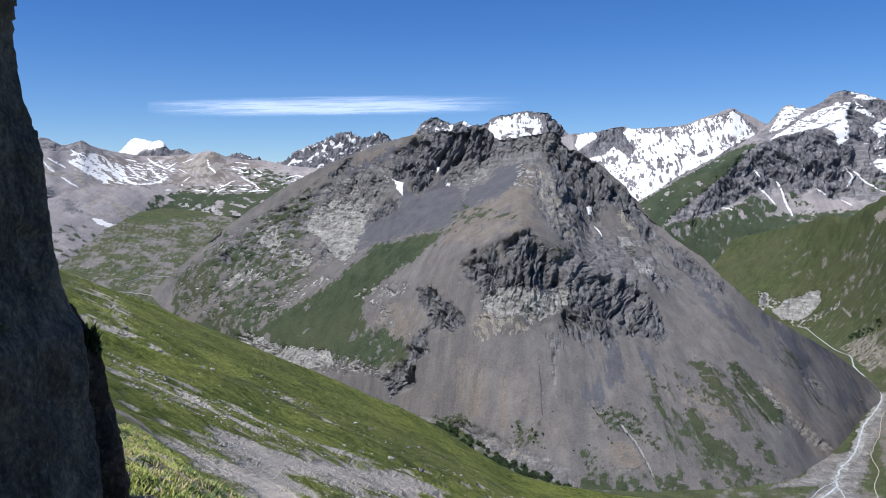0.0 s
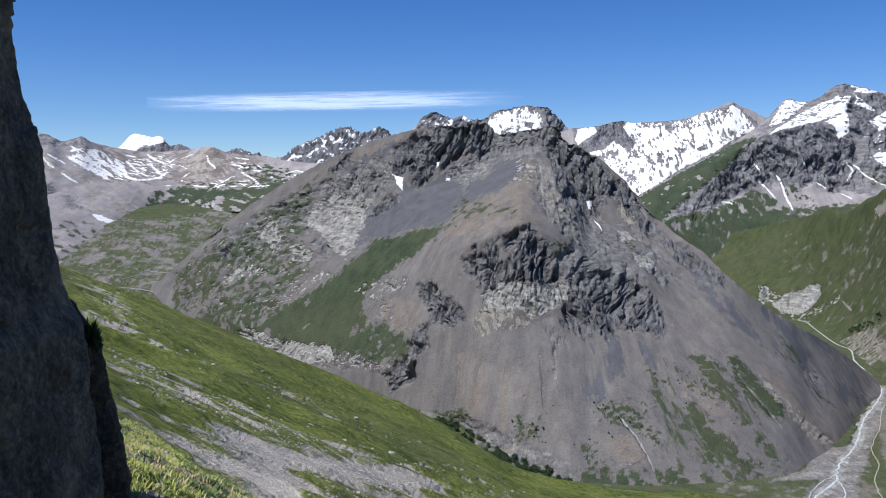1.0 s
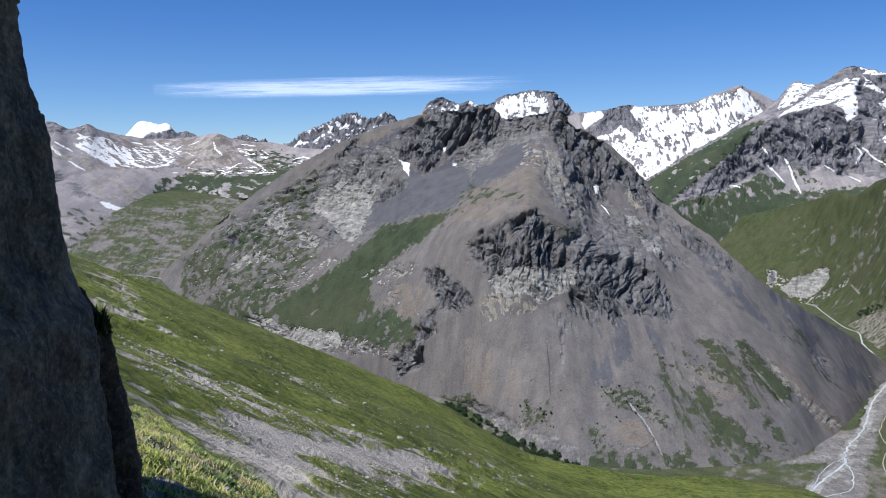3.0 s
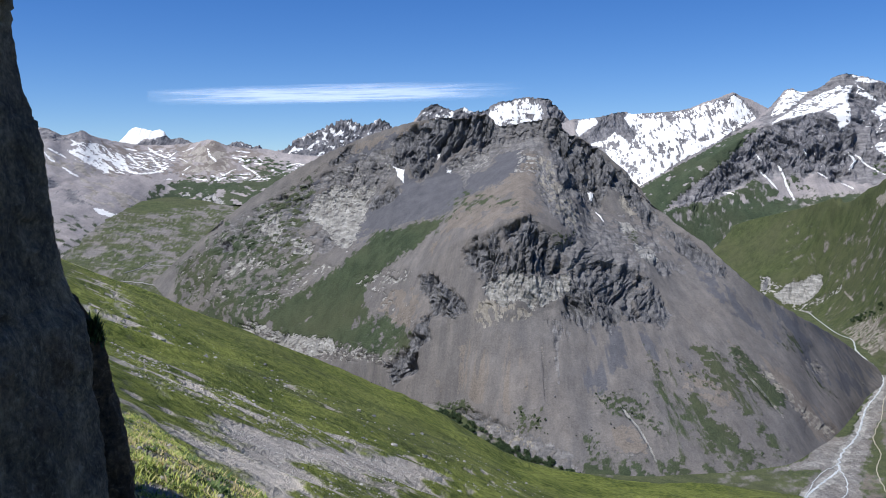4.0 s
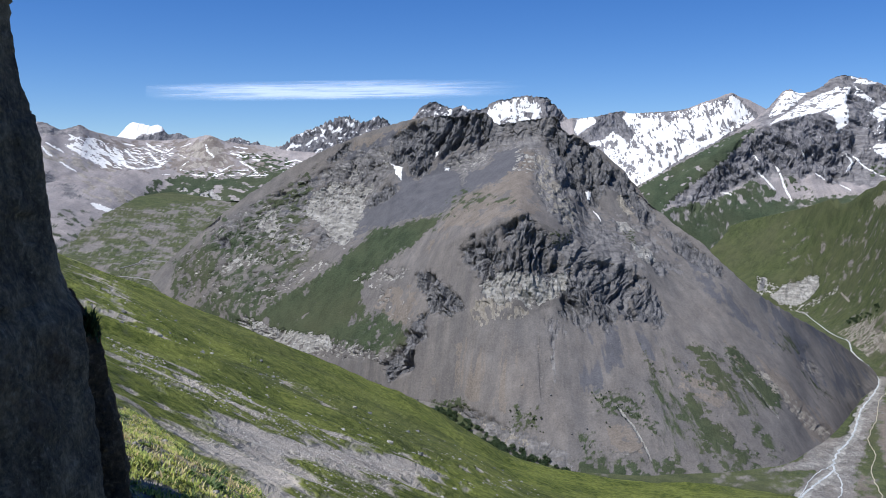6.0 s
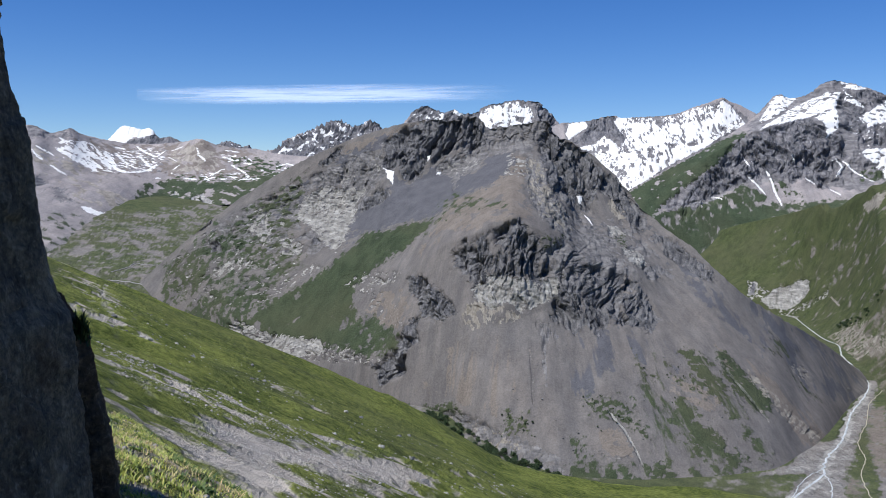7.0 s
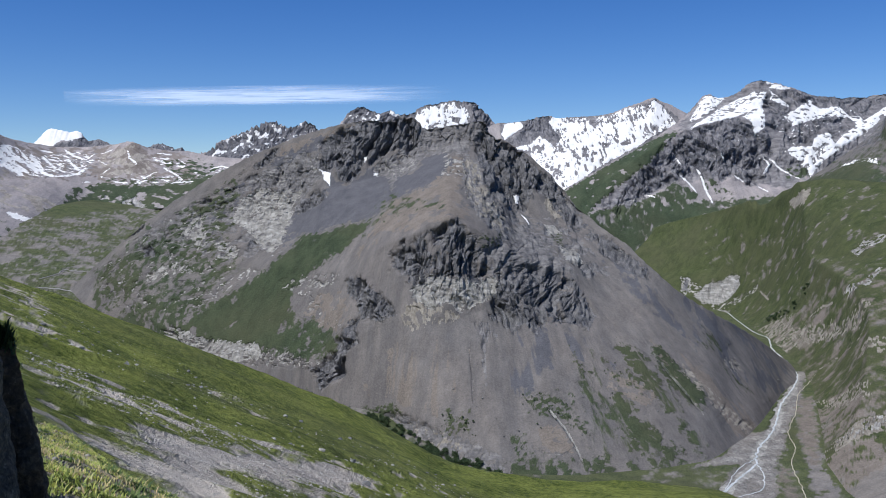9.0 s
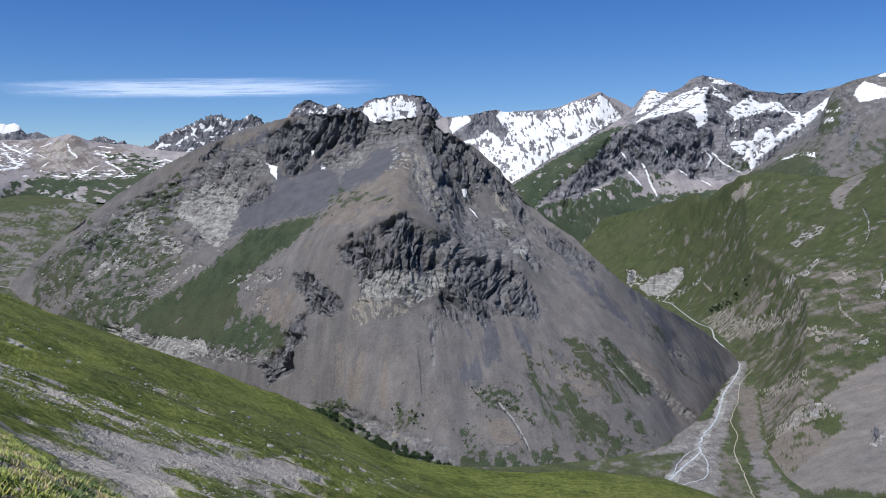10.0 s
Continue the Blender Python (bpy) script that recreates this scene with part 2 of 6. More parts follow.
def sharpen(N, L, weight, grain, low=0.35, high=0.65, swing=0.9):
    """Breaks a soft weight up with a finer grain."""
    s = maths(N, L, "ADD", weight, maths(N, L, "MULTIPLY", maths(N, L, "SUBTRACT", grain, 0.5), swing))
    r = N.new("ShaderNodeMapRange")
    r.interpolation_type = "SMOOTHSTEP"
    r.inputs[1].default_value, r.inputs[2].default_value = low, high
    L.new(s, r.inputs[0])
    return r.outputs[0]


def terrain_material(name, unit=1.0, scree=((0.096, 0.090, 0.084), (0.184, 0.174, 0.163)), turf=((0.035, 0.052, 0.014), (0.085, 0.105, 0.030)), bump=1.0, squash=1.0, gain=1.0):
    """Scree, turf, snow and rock, laid out by the mesh's cover. unit: the size of the finest grain, in metres. gain:
    brightens and blues all but the snow, as haze would.
    """
    m, N, L, bsdf = nodes(name)
    lay = N.new("ShaderNodeMapping")
    lay.inputs["Scale"].default_value = (1.0, squash, 1.0)
    L.new(N.new("ShaderNodeNewGeometry").outputs["Position"], lay.inputs[0])
    geo = lay.outputs[0]
    stretch = N.new("ShaderNodeMapping")
    stretch.inputs["Scale"].default_value = (1.0, 1.0, 0.35)
    L.new(geo, stretch.inputs[0])
    fine = noise_at(N, L, geo, 0.35 / unit, 8, 0.7)
    mid = noise_at(N, L, stretch.outputs[0], 0.045 / unit, 7, 0.65)
    wide = noise_at(N, L, geo, 0.006 / unit, 5, 0.6)
    ca, cb = N.new("ShaderNodeAttribute"), N.new("ShaderNodeAttribute")
    ca.attribute_name, cb.attribute_name = "cover_a", "cover_b"
    sa, sb = N.new("ShaderNodeSeparateColor"), N.new("ShaderNodeSeparateColor")
    L.new(ca.outputs["Color"], sa.inputs[0]), L.new(cb.outputs["Color"], sb.inputs[0])
    grit = mixed(N, L, 0.55, mid, fine)
    warm = [(1.16 * c[0], 1.07 * c[1], 1.0 * c[2]) for c in scree]
    base = mixed(N, L, wide, ramp(N, L, grit, [(0.34, scree[0]), (0.66, scree[1])]), ramp(N, L, grit, [(0.33, warm[0]), (0.67, warm[1])]))
    fall = N.new("ShaderNodeAttribute")
    fall.attribute_name = "flow"
    streak = noise_at(N, L, fall.outputs["Vector"], 0.05 / unit, 7, 0.68)
    base = mixed(N, L, 0.6, base, ramp(N, L, streak, [(0.36, (0.70, 0.71, 0.74)), (0.5, (0.97, 0.96, 0.95)), (0.64, (1.30, 1.26, 1.20))]), "MULTIPLY")
    dip = N.new("ShaderNodeMapping")
    dip.inputs["Rotation"].default_value = (0, radians(17), 0)
    dip.inputs["Scale"].default_value = (1.0, 0.3, 0.3)
    L.new(geo, dip.inputs[0])
    crag = noise_at(N, L, dip.outputs[0], 0.16 / unit, 8, 0.72)
    warped = N.new("ShaderNodeVectorMath")
    warped.operation = "ADD"
    jitter = N.new("ShaderNodeTexNoise")
    jitter.inputs["Scale"].default_value, jitter.inputs["Detail"].default_value = 0.04 / unit, 4
    L.new(geo, jitter.inputs["Vector"])
    swing = N.new("ShaderNodeVectorMath")
    swing.operation = "SCALE"
    swing.inputs["Scale"].default_value = 22.0 * unit
    L.new(jitter.outputs["Color"], swing.inputs[0])
    L.new(dip.outputs[0], warped.inputs[0]), L.new(swing.outputs[0], warped.inputs[1])
    slabs = []
    for size in (0.055, 0.17):
        v = N.new("ShaderNodeTexVoronoi")
        v.inputs["Scale"].default_value = size / unit
        L.new(warped.outputs[0], v.inputs["Vector"])
        slabs.append(v)
    facet = maths(N, L, "ADD", maths(N, L, "MULTIPLY", slabs[0].outputs["Distance"], 1.0), maths(N, L, "MULTIPLY", slabs[1].outputs["Distance"], 0.4))
    slab_tone = N.new("ShaderNodeSeparateColor")
    L.new(slabs[1].outputs["Color"], slab_tone.inputs[0])
    hard = mixed(N, L, 0.12, mixed(N, L, 0.6, grit, crag), slab_tone.outputs[0])
    bedding = N.new("ShaderNodeMapping")
    bedding.inputs["Rotation"].default_value = (0, radians(22), 0)
    bedding.inputs["Scale"].default_value = (0.22, 0.3, 1.0)
    L.new(geo, bedding.inputs[0])
    strata = noise_at(N, L, bedding.outputs[0], 0.14 / unit, 7, 0.68)
    slab = mixed(N, L, 0.6, hard, strata)
    base = mixed(N, L, sharpen(N, L, cb.outputs["Alpha"], grit), base, ramp(N, L, grit, [(0.36, (0.115, 0.095, 0.076)), (0.64, (0.235, 0.20, 0.165))]))
    base = mixed(N, L, sharpen(N, L, ca.outputs["Alpha"], grit), base, ramp(N, L, grit, [(0.36, (0.070, 0.068, 0.073)), (0.64, (0.135, 0.130, 0.132))]))
    rock = ramp(N, L, slab, [(0.37, (0.085, 0.08, 0.078)), (0.5, (0.17, 0.158, 0.148)), (0.64, (0.29, 0.27, 0.245))])
    dark = ramp(N, L, hard, [(0.37, (0.055, 0.054, 0.057)), (0.5, (0.140, 0.134, 0.131)), (0.65, (0.265, 0.250, 0.236))])
    light = ramp(N, L, slab, [(0.37, (0.165, 0.152, 0.132)), (0.5, (0.32, 0.30, 0.262)), (0.64, (0.53, 0.497, 0.435))])
    tan = ramp(N, L, hard, [(0.37, (0.15, 0.13, 0.10)), (0.5, (0.25, 0.22, 0.175)), (0.64, (0.36, 0.325, 0.265))])
    grass = mixed(N, L, 0.5, ramp(N, L, mid, [(0.40, turf[0]), (0.60, turf[1])]), ramp(N, L, fine, [(0.42, turf[0]), (0.58, turf[1])]))
    grass = mixed(N, L, ramp(N, L, wide, [(0.4, (0, 0, 0)), (0.7, (0.6, 0.6, 0.6))]), grass, (0.088, 0.086, 0.046))
    snow = ramp(N, L, mid, [(0.3, (0.68, 0.66, 0.62)), (0.7, (0.92, 0.88, 0.81))])
    col = mixed(N, L, sharpen(N, L, sa.outputs[2], grit), base, rock)
    col = mixed(N, L, sharpen(N, L, sa.outputs[0], mixed(N, L, 0.5, grit, crag), 0.2, 0.8, 2.0), col, grass)
    col = mixed(N, L, sharpen(N, L, sb.outputs[2], grit), col, tan)
    col = mixed(N, L, sharpen(N, L, sb.outputs[1], grit), col, light)
    col = mixed(N, L, sharpen(N, L, sb.outputs[0], grit), col, dark)
    # distance haze put into the colour: brighter, slightly bluer, snow left out
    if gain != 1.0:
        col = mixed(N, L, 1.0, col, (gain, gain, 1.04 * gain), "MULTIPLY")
    col = mixed(N, L, sharpen(N, L, sa.outputs[1], grit, 0.42, 0.58, 0.6), col, snow)
    L.new(col, bsdf.inputs["Base Color"])
    bsdf.inputs["Roughness"].default_value = 0.95
    bsdf.inputs["Specular IOR Level"].default_value = 0.15
    b = N.new("ShaderNodeBump")
    b.inputs["Strength"].default_value, b.inputs["Distance"].default_value = min(1.0, 0.75 * bump), 6.5 * unit
    worn = maths(N, L, "MULTIPLY", maths(N, L, "MAXIMUM", maths(N, L, "MULTIPLY", sa.outputs[2], 0.5), maths(N, L, "MAXIMUM", sb.outputs[0], sb.outputs[1])), maths(N, L, "SUBTRACT", 1.5, maths(N, L, "MULTIPLY", sa.outputs[1], 1.5)))
    firm = maths(N, L, "ADD", 0.35, maths(N, L, "MULTIPLY", maths(N, L, "MINIMUM", 1.0, maths(N, L, "MAXIMUM", worn, sa.outputs[0])), 0.65))
    still = maths(N, L, "MULTIPLY", firm, maths(N, L, "SUBTRACT", 1.0, maths(N, L, "MULTIPLY", sa.outputs[1], 0.85)))
    L.new(maths(N, L, "ADD", maths(N, L, "MULTIPLY", grit, still), maths(N, L, "MULTIPLY", maths(N, L, "ADD", maths(N, L, "MULTIPLY", crag, 0.8), maths(N, L, "MULTIPLY", facet, -1.4)), worn)), b.inputs["Height"])
    L.new(b.outputs[0], bsdf.inputs["Normal"])
    return m


hill_mat = terrain_material("mountain_cover", 1.1, turf=((0.030, 0.042, 0.022), (0.070, 0.086, 0.045)))
meadow_mat = terrain_material("meadow_slope_cover", 1.1, scree=((0.12, 0.111, 0.100), (0.225, 0.208, 0.184)), turf=((0.034, 0.045, 0.018), (0.090, 0.102, 0.039)))
# paler scree and the gain paint haze onto the far ranges
hazed_far_mat = terrain_material("hazed_far_mountain_cover", 2.0, scree=((0.165, 0.153, 0.143), (0.305, 0.283, 0.264)), turf=((0.028, 0.040, 0.021), (0.060, 0.077, 0.041)), gain=1.22)
valley_mat = terrain_material("valley_floor_cover", 1.2, scree=((0.125, 0.116, 0.105), (0.235, 0.222, 0.204)), turf=((0.042, 0.055, 0.024), (0.110, 0.122, 0.052)))
ground_mat = terrain_material("hillside_cover", 0.9, scree=((0.285, 0.257, 0.216), (0.53, 0.483, 0.412)), turf=((0.060, 0.082, 0.012), (0.265, 0.285, 0.062)), bump=1.3)

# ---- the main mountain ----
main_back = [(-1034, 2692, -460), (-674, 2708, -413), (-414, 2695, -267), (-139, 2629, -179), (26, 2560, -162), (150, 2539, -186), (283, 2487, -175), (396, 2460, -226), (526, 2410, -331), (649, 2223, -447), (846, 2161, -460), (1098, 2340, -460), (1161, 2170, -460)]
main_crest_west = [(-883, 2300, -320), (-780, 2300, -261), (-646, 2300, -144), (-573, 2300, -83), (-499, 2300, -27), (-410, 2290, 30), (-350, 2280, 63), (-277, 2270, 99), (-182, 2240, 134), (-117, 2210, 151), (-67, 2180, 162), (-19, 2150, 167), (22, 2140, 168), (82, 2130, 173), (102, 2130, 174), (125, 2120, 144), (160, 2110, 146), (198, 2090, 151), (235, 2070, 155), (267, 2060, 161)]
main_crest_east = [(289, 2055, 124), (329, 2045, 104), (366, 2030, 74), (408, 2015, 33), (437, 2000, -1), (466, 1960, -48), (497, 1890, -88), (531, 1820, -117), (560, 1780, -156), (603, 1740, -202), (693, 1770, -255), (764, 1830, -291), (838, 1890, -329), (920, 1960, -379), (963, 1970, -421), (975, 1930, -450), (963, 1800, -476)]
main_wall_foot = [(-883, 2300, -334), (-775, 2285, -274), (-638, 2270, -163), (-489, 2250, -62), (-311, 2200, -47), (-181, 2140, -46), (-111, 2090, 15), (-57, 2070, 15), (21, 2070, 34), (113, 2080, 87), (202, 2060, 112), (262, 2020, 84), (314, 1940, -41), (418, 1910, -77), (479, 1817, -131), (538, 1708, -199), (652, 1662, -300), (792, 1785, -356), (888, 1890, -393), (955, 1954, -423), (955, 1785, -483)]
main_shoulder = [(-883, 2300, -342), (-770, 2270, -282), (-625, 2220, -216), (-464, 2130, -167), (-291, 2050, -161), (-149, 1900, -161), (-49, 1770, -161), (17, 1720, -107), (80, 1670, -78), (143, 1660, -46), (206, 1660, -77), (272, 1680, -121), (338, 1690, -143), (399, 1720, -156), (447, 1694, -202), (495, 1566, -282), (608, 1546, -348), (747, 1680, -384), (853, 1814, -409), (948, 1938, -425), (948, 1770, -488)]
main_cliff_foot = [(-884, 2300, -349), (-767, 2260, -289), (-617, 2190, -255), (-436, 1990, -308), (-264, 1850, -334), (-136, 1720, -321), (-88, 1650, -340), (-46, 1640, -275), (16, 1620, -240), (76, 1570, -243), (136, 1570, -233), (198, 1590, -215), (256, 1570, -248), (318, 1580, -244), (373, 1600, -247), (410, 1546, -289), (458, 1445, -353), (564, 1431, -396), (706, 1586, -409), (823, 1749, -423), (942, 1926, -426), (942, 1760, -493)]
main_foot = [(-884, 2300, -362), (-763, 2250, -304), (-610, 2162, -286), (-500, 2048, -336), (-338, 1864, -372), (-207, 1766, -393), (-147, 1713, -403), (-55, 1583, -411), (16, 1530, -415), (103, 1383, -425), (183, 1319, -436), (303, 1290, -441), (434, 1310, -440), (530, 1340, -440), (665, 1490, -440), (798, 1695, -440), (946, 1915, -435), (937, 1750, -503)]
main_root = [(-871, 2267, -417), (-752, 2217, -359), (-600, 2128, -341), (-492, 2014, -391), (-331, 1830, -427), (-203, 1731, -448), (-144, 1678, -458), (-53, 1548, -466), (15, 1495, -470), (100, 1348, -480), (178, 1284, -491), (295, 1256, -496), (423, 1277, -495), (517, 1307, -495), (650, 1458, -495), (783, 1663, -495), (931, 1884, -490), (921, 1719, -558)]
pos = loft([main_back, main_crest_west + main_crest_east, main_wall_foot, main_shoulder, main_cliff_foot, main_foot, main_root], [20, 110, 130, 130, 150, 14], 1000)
cov = Cover(pos)
about = np.arctan2(pos[..., 0] - 240, 2250 - pos[..., 1])
cov.flow = np.stack([520 * about, 0.16 * np.hypot(pos[..., 0] - 240, pos[..., 1] - 2250), 0.1 * pos[..., 2]], -1)
cov.patch("rock", [(-565, -96), (-440, -28), (-317, 39), (-107, 124), (-119, 37), (-171, -54), (-204, -128), (-322, -154), (-431, -156), (-582, -161)], 14, 0.5, 30, (0.6, 1.6))
cov.patch("rock", [(-282, 17), (-260, 52), (-219, 66), (-121, 90), (-112, 36), (-161, 3), (-216, -10)], 8, 0.85, 30)
cov.patch("rock", [(-2, 53), (35, 79), (115, 105), (125, 81), (97, 45), (60, 33), (45, 1), (38, 33), (16, 38)], 6, 0.9, 25)
cov.patch("rock", [(118, 145), (156, 145), (218, 152), (263, 157), (242, 109), (215, 79), (173, 84), (125, 81), (115, 105)], 6, 0.8, 25)
cov.patch("rock", [(188, -119), (255, -83), (334, -79), (358, -111), (396, -167), (324, -147), (280, -134), (229, -155)], 10, 0.8, 30)
cov.patch("rock", [(208, 74), (238, 68), (237, 17), (261, -24), (287, -87), (252, -93), (209, -55), (191, -17), (191, 29)], 8, 0.85, 25)
cov.patch("rock", [(306, -32), (331, -48), (412, -67), (461, -127), (488, -179), (442, -167), (374, -132), (330, -89), (276, -75)], 10, 0.45, 22)
cov.patch("rock", [(180, -236), (220, -242), (208, -310), (185, -340), (171, -338), (184, -285)], 8, 0.4, 14, (1.0, 0.3))
cov.patch("rock", [(-10, -401), (29, -383), (83, -385), (133, -392), (167, -400), (199, -415), (194, -433), (147, -424), (97, -418), (28, -415)], 6, 0.7, 18)
cov.patch("dark", [(-123, 116), (-81, 143), (-13, 164), (51, 168), (104, 168), (118, 145), (121, 104), (102, 98), (48, 95), (16, 75), (0, 60), (-13, 76), (-29, 31), (-54, 16), (-73, 28), (-83, 58), (-106, 41), (-124, 53), (-117, 84)], 5)
cov.patch("dark", [(-180, -40), (-160, -22), (-133, -3), (-106, 6), (-99, -11), (-124, -28), (-150, -47), (-172, -52)], 4)
cov.patch("dark", [(-288, 62), (-256, 91), (-226, 108), (-234, 86), (-268, 58)], 5)
cov.patch("dark", [(263, 157), (277, 143), (304, 109), (343, 90), (366, 56), (402, 30), (432, -2), (459, -39), (464, -77), (442, -88), (419, -64), (408, -22), (382, -8), (359, 2), (335, -48), (307, -29), (286, -33), (250, -9), (240, 29), (238, 68), (240, 109)], 6)
cov.patch("dark", [(131, -65), (163, -57), (186, -80), (206, -120), (217, -150), (199, -168), (135, -156), (74, -169), (35, -150), (37, -125), (59, -99), (99, -82)], 8, 0.75, 22, (1.5, 0.5))
cov.patch("dark", [(37, -120), (78, -104), (85, -128), (74, -169), (67, -148), (41, -142)], 5)
cov.patch("dark", [(131, -62), (192, -87), (195, -120), (156, -133), (129, -117)], 6, 0.9, 20)
cov.patch("dark", [(231, -160), (292, -136), (338, -148), (383, -171), (401, -202), (417, -238), (393, -254), (364, -241), (339, -241), (319, -233), (293, -256), (274, -241), (250, -254), (233, -237), (218, -233), (210, -224), (223, -191)], 6, 0.88, 20, (1.5, 0.5))
cov.patch("dark", [(-53, -174), (-28, -166), (0, -182), (24, -199), (40, -223), (13, -239), (-7, -234), (-22, -237), (-27, -214), (-43, -201)], 4)
cov.patch("dark", [(-22, -234), (-33, -251), (-30, -278), (-51, -293), (-57, -320), (-52, -335), (-79, -348), (-100, -368), (-111, -349), (-93, -320), (-70, -296), (-72, -282), (-54, -258), (-39, -240)], 4)
cov.patch("dark", [(-119, -331), (-92, -328), (-102, -347), (-119, -340)], 4, 0.7, 14)
cov.patch("dark", [(482, -98), (507, -109), (528, -136), (556, -164), (556, -181), (527, -171), (501, -151), (473, -129)], 5)
cov.patch("dark", [(408, -143), (435, -151), (448, -173), (417, -170)], 4)
cov.patch("dark", [(-565, -136), (-541, -127), (-527, -146), (-551, -155)], 4)
cov.patch("dark", [(-611, -116), (-560, -74), (-565, -86), (-611, -116)], 5, 0.6, 14)
cov.patch("dark", [(-288, -112), (-275, -108), (-265, -119), (-283, -128)], 3)
cov.patch("dark", [(261, -24), (320, -57), (398, -92), (358, -111), (303, -88), (248, -62)], 8, 0.25, 14)
cov.patch("dark", [(382, -8), (421, -21), (464, -77), (510, -128), (468, -116), (419, -76)], 6, 0.5, 16)
cov.patch("light", [(-319, -22), (-292, -2), (-272, 14), (-217, -1), (-162, 7), (-181, -28), (-191, -74), (-203, -120), (-222, -139), (-243, -128), (-267, -111), (-293, -87), (-324, -75), (-334, -56)], 6, 0.8, 16, (0.6, 1.6))
cov.patch("light", [(-448, -75), (-417, -56), (-394, -95), (-390, -125), (-409, -134), (-433, -107), (-457, -101)], 5, 0.65, 12)
cov.patch("light", [(-360, -131), (-342, -113), (-306, -130), (-316, -148), (-351, -149)], 5, 0.6, 12)
cov.patch("light", [(-542, -199), (-501, -170), (-437, -162), (-399, -182), (-467, -187), (-525, -211)], 6, 0.5, 14)
cov.patch("light", [(-274, 39), (-121, 87), (-120, 49), (-217, 3)], 8, 0.2, 12, (0.5, 2.0))
cov.patch("light", [(14, 53), (48, 75), (114, 95), (97, 47), (52, 33)], 6, 0.3, 12, (0.5, 2.0))
cov.patch("light", [(74, -169), (95, -153), (135, -153), (176, -161), (229, -158), (234, -181), (205, -200), (178, -212), (152, -216), (133, -197), (114, -214), (74, -197), (71, -181)], 5, 0.85, 16, (1.6, 0.6))
cov.patch("light", [(-195, -191), (-145, -177), (-66, -165), (-79, -186), (-144, -209), (-182, -207)], 6, 0.35, 12)
cov.patch("light", [(-157, -179), (-49, -244), (-71, -268), (-153, -244)], 8, 0.15, 10)
cov.patch("light", [(-470, -307), (-440, -296), (-377, -311), (-300, -315), (-236, -309), (-222, -330), (-306, -357), (-354, -361), (-437, -343)], 5, 0.75, 14, (0.6, 1.6))
cov.patch("light", [(-311, -316), (-184, -317), (-93, -320), (-102, -332), (-208, -347), (-294, -351)], 6, 0.35, 12, (0.5, 1.8))
cov.patch("light", [(367, -72), (392, -79), (400, -92), (368, -93)], 3)
cov.patch("light", [(380, -114), (414, -122), (426, -145), (405, -151), (383, -139)], 4, 0.8, 14)
cov.patch("light", [(163, 89), (213, 68), (193, 30), (150, 31)], 8, 0.3, 14)
cov.patch("light", [(-404, -237), (-330, -200), (-267, -164), (-251, -173), (-326, -222), (-386, -258)], 5, 0.3, 10, (0.5, 1.4))
cov.patch("tan", [(208, 74), (238, 61), (236, 16), (260, -27), (282, -81), (243, -77), (212, -49), (195, -17), (193, 30)], 6, 0.5, 14, (1.4, 0.6))
cov.patch("tan", [(381, -17), (410, -2), (414, -33), (420, -58), (399, -65), (383, -40)], 4, 0.8, 14)
cov.patch("tan", [(55, -207), (84, -196), (131, -210), (160, -225), (130, -234), (91, -239), (63, -253), (52, -236)], 5, 0.55, 12, (1.4, 0.6))
cov.patch("tan", [(556, -312), (572, -329), (595, -355), (627, -387), (682, -430), (653, -429), (602, -390), (574, -361), (556, -332)], 5, 0.6, 14)
cov.patch("tan", [(-10, -406), (48, -382), (115, -394), (148, -405), (112, -419), (46, -415)], 6, 0.3, 12)
cov.patch("tan", [(665, -328), (719, -339), (730, -362), (689, -352)], 5, 0.5, 10)
cov.patch("slate", [(-93, 35), (-54, 11), (-21, 35), (4, 56), (48, 33), (96, 39), (124, 76), (162, 85), (186, 67), (150, 31), (103, 7), (44, -16), (-4, -57), (-76, -70), (-114, -88), (-168, -93), (-197, -81), (-171, -54), (-130, -34), (-99, -11)], 8)
cov.patch("slate", [(-108, 138), (-15, 161), (-80, 116), (-218, 59), (-299, -2), (-352, -63), (-458, -95), (-486, -95), (-358, -2), (-261, 59), (-193, 112)], 8, 0.6, 30, (0.6, 1.4))
cov.patch("slate", [(-215, -35), (-114, -59), (-177, -119), (-216, -127)], 8, 0.6, 20)
cov.patch("slate", [(230, -250), (408, -248), (450, -300), (424, -314), (323, -292), (229, -349), (204, -332)], 14, 0.45, 40, (1.6, 0.3), 1.0, 0.25)
cov.patch("slate", [(461, -127), (558, -186), (756, -288), (943, -414), (863, -457), (680, -359), (569, -268), (488, -179)], 14, 0.5, 50, (1.2, 0.5), 1.0, 0.3)
cov.patch("brown", [(-221, 106), (-108, 142), (-18, 164), (-26, 149), (-123, 116), (-220, 86)], 8, 0.6, 30)
cov.patch("brown", [(161, 79), (211, 71), (195, 29), (180, -5), (191, -51), (131, -57), (81, -72), (28, -83), (-6, -103), (-27, -125), (-4, -83), (43, -23), (103, 7), (151, 36)], 10, 0.7, 40)
cov.patch("brown", [(-135, -242), (-118, -215), (-73, -191), (-52, -207), (-47, -235), (-71, -266), (-105, -264)], 8, 0.7, 30)
cov.patch("brown", [(-149, -124), (-113, -102), (-86, -131), (-149, -146)], 8, 0.6, 20)
cov.patch("brown", [(259, -381), (296, -377), (315, -401), (288, -407), (262, -406)], 6, 0.8, 20)
cov.patch("brown", [(413, -313), (478, -332), (484, -362), (433, -358), (392, -335)], 8, 0.5, 20)
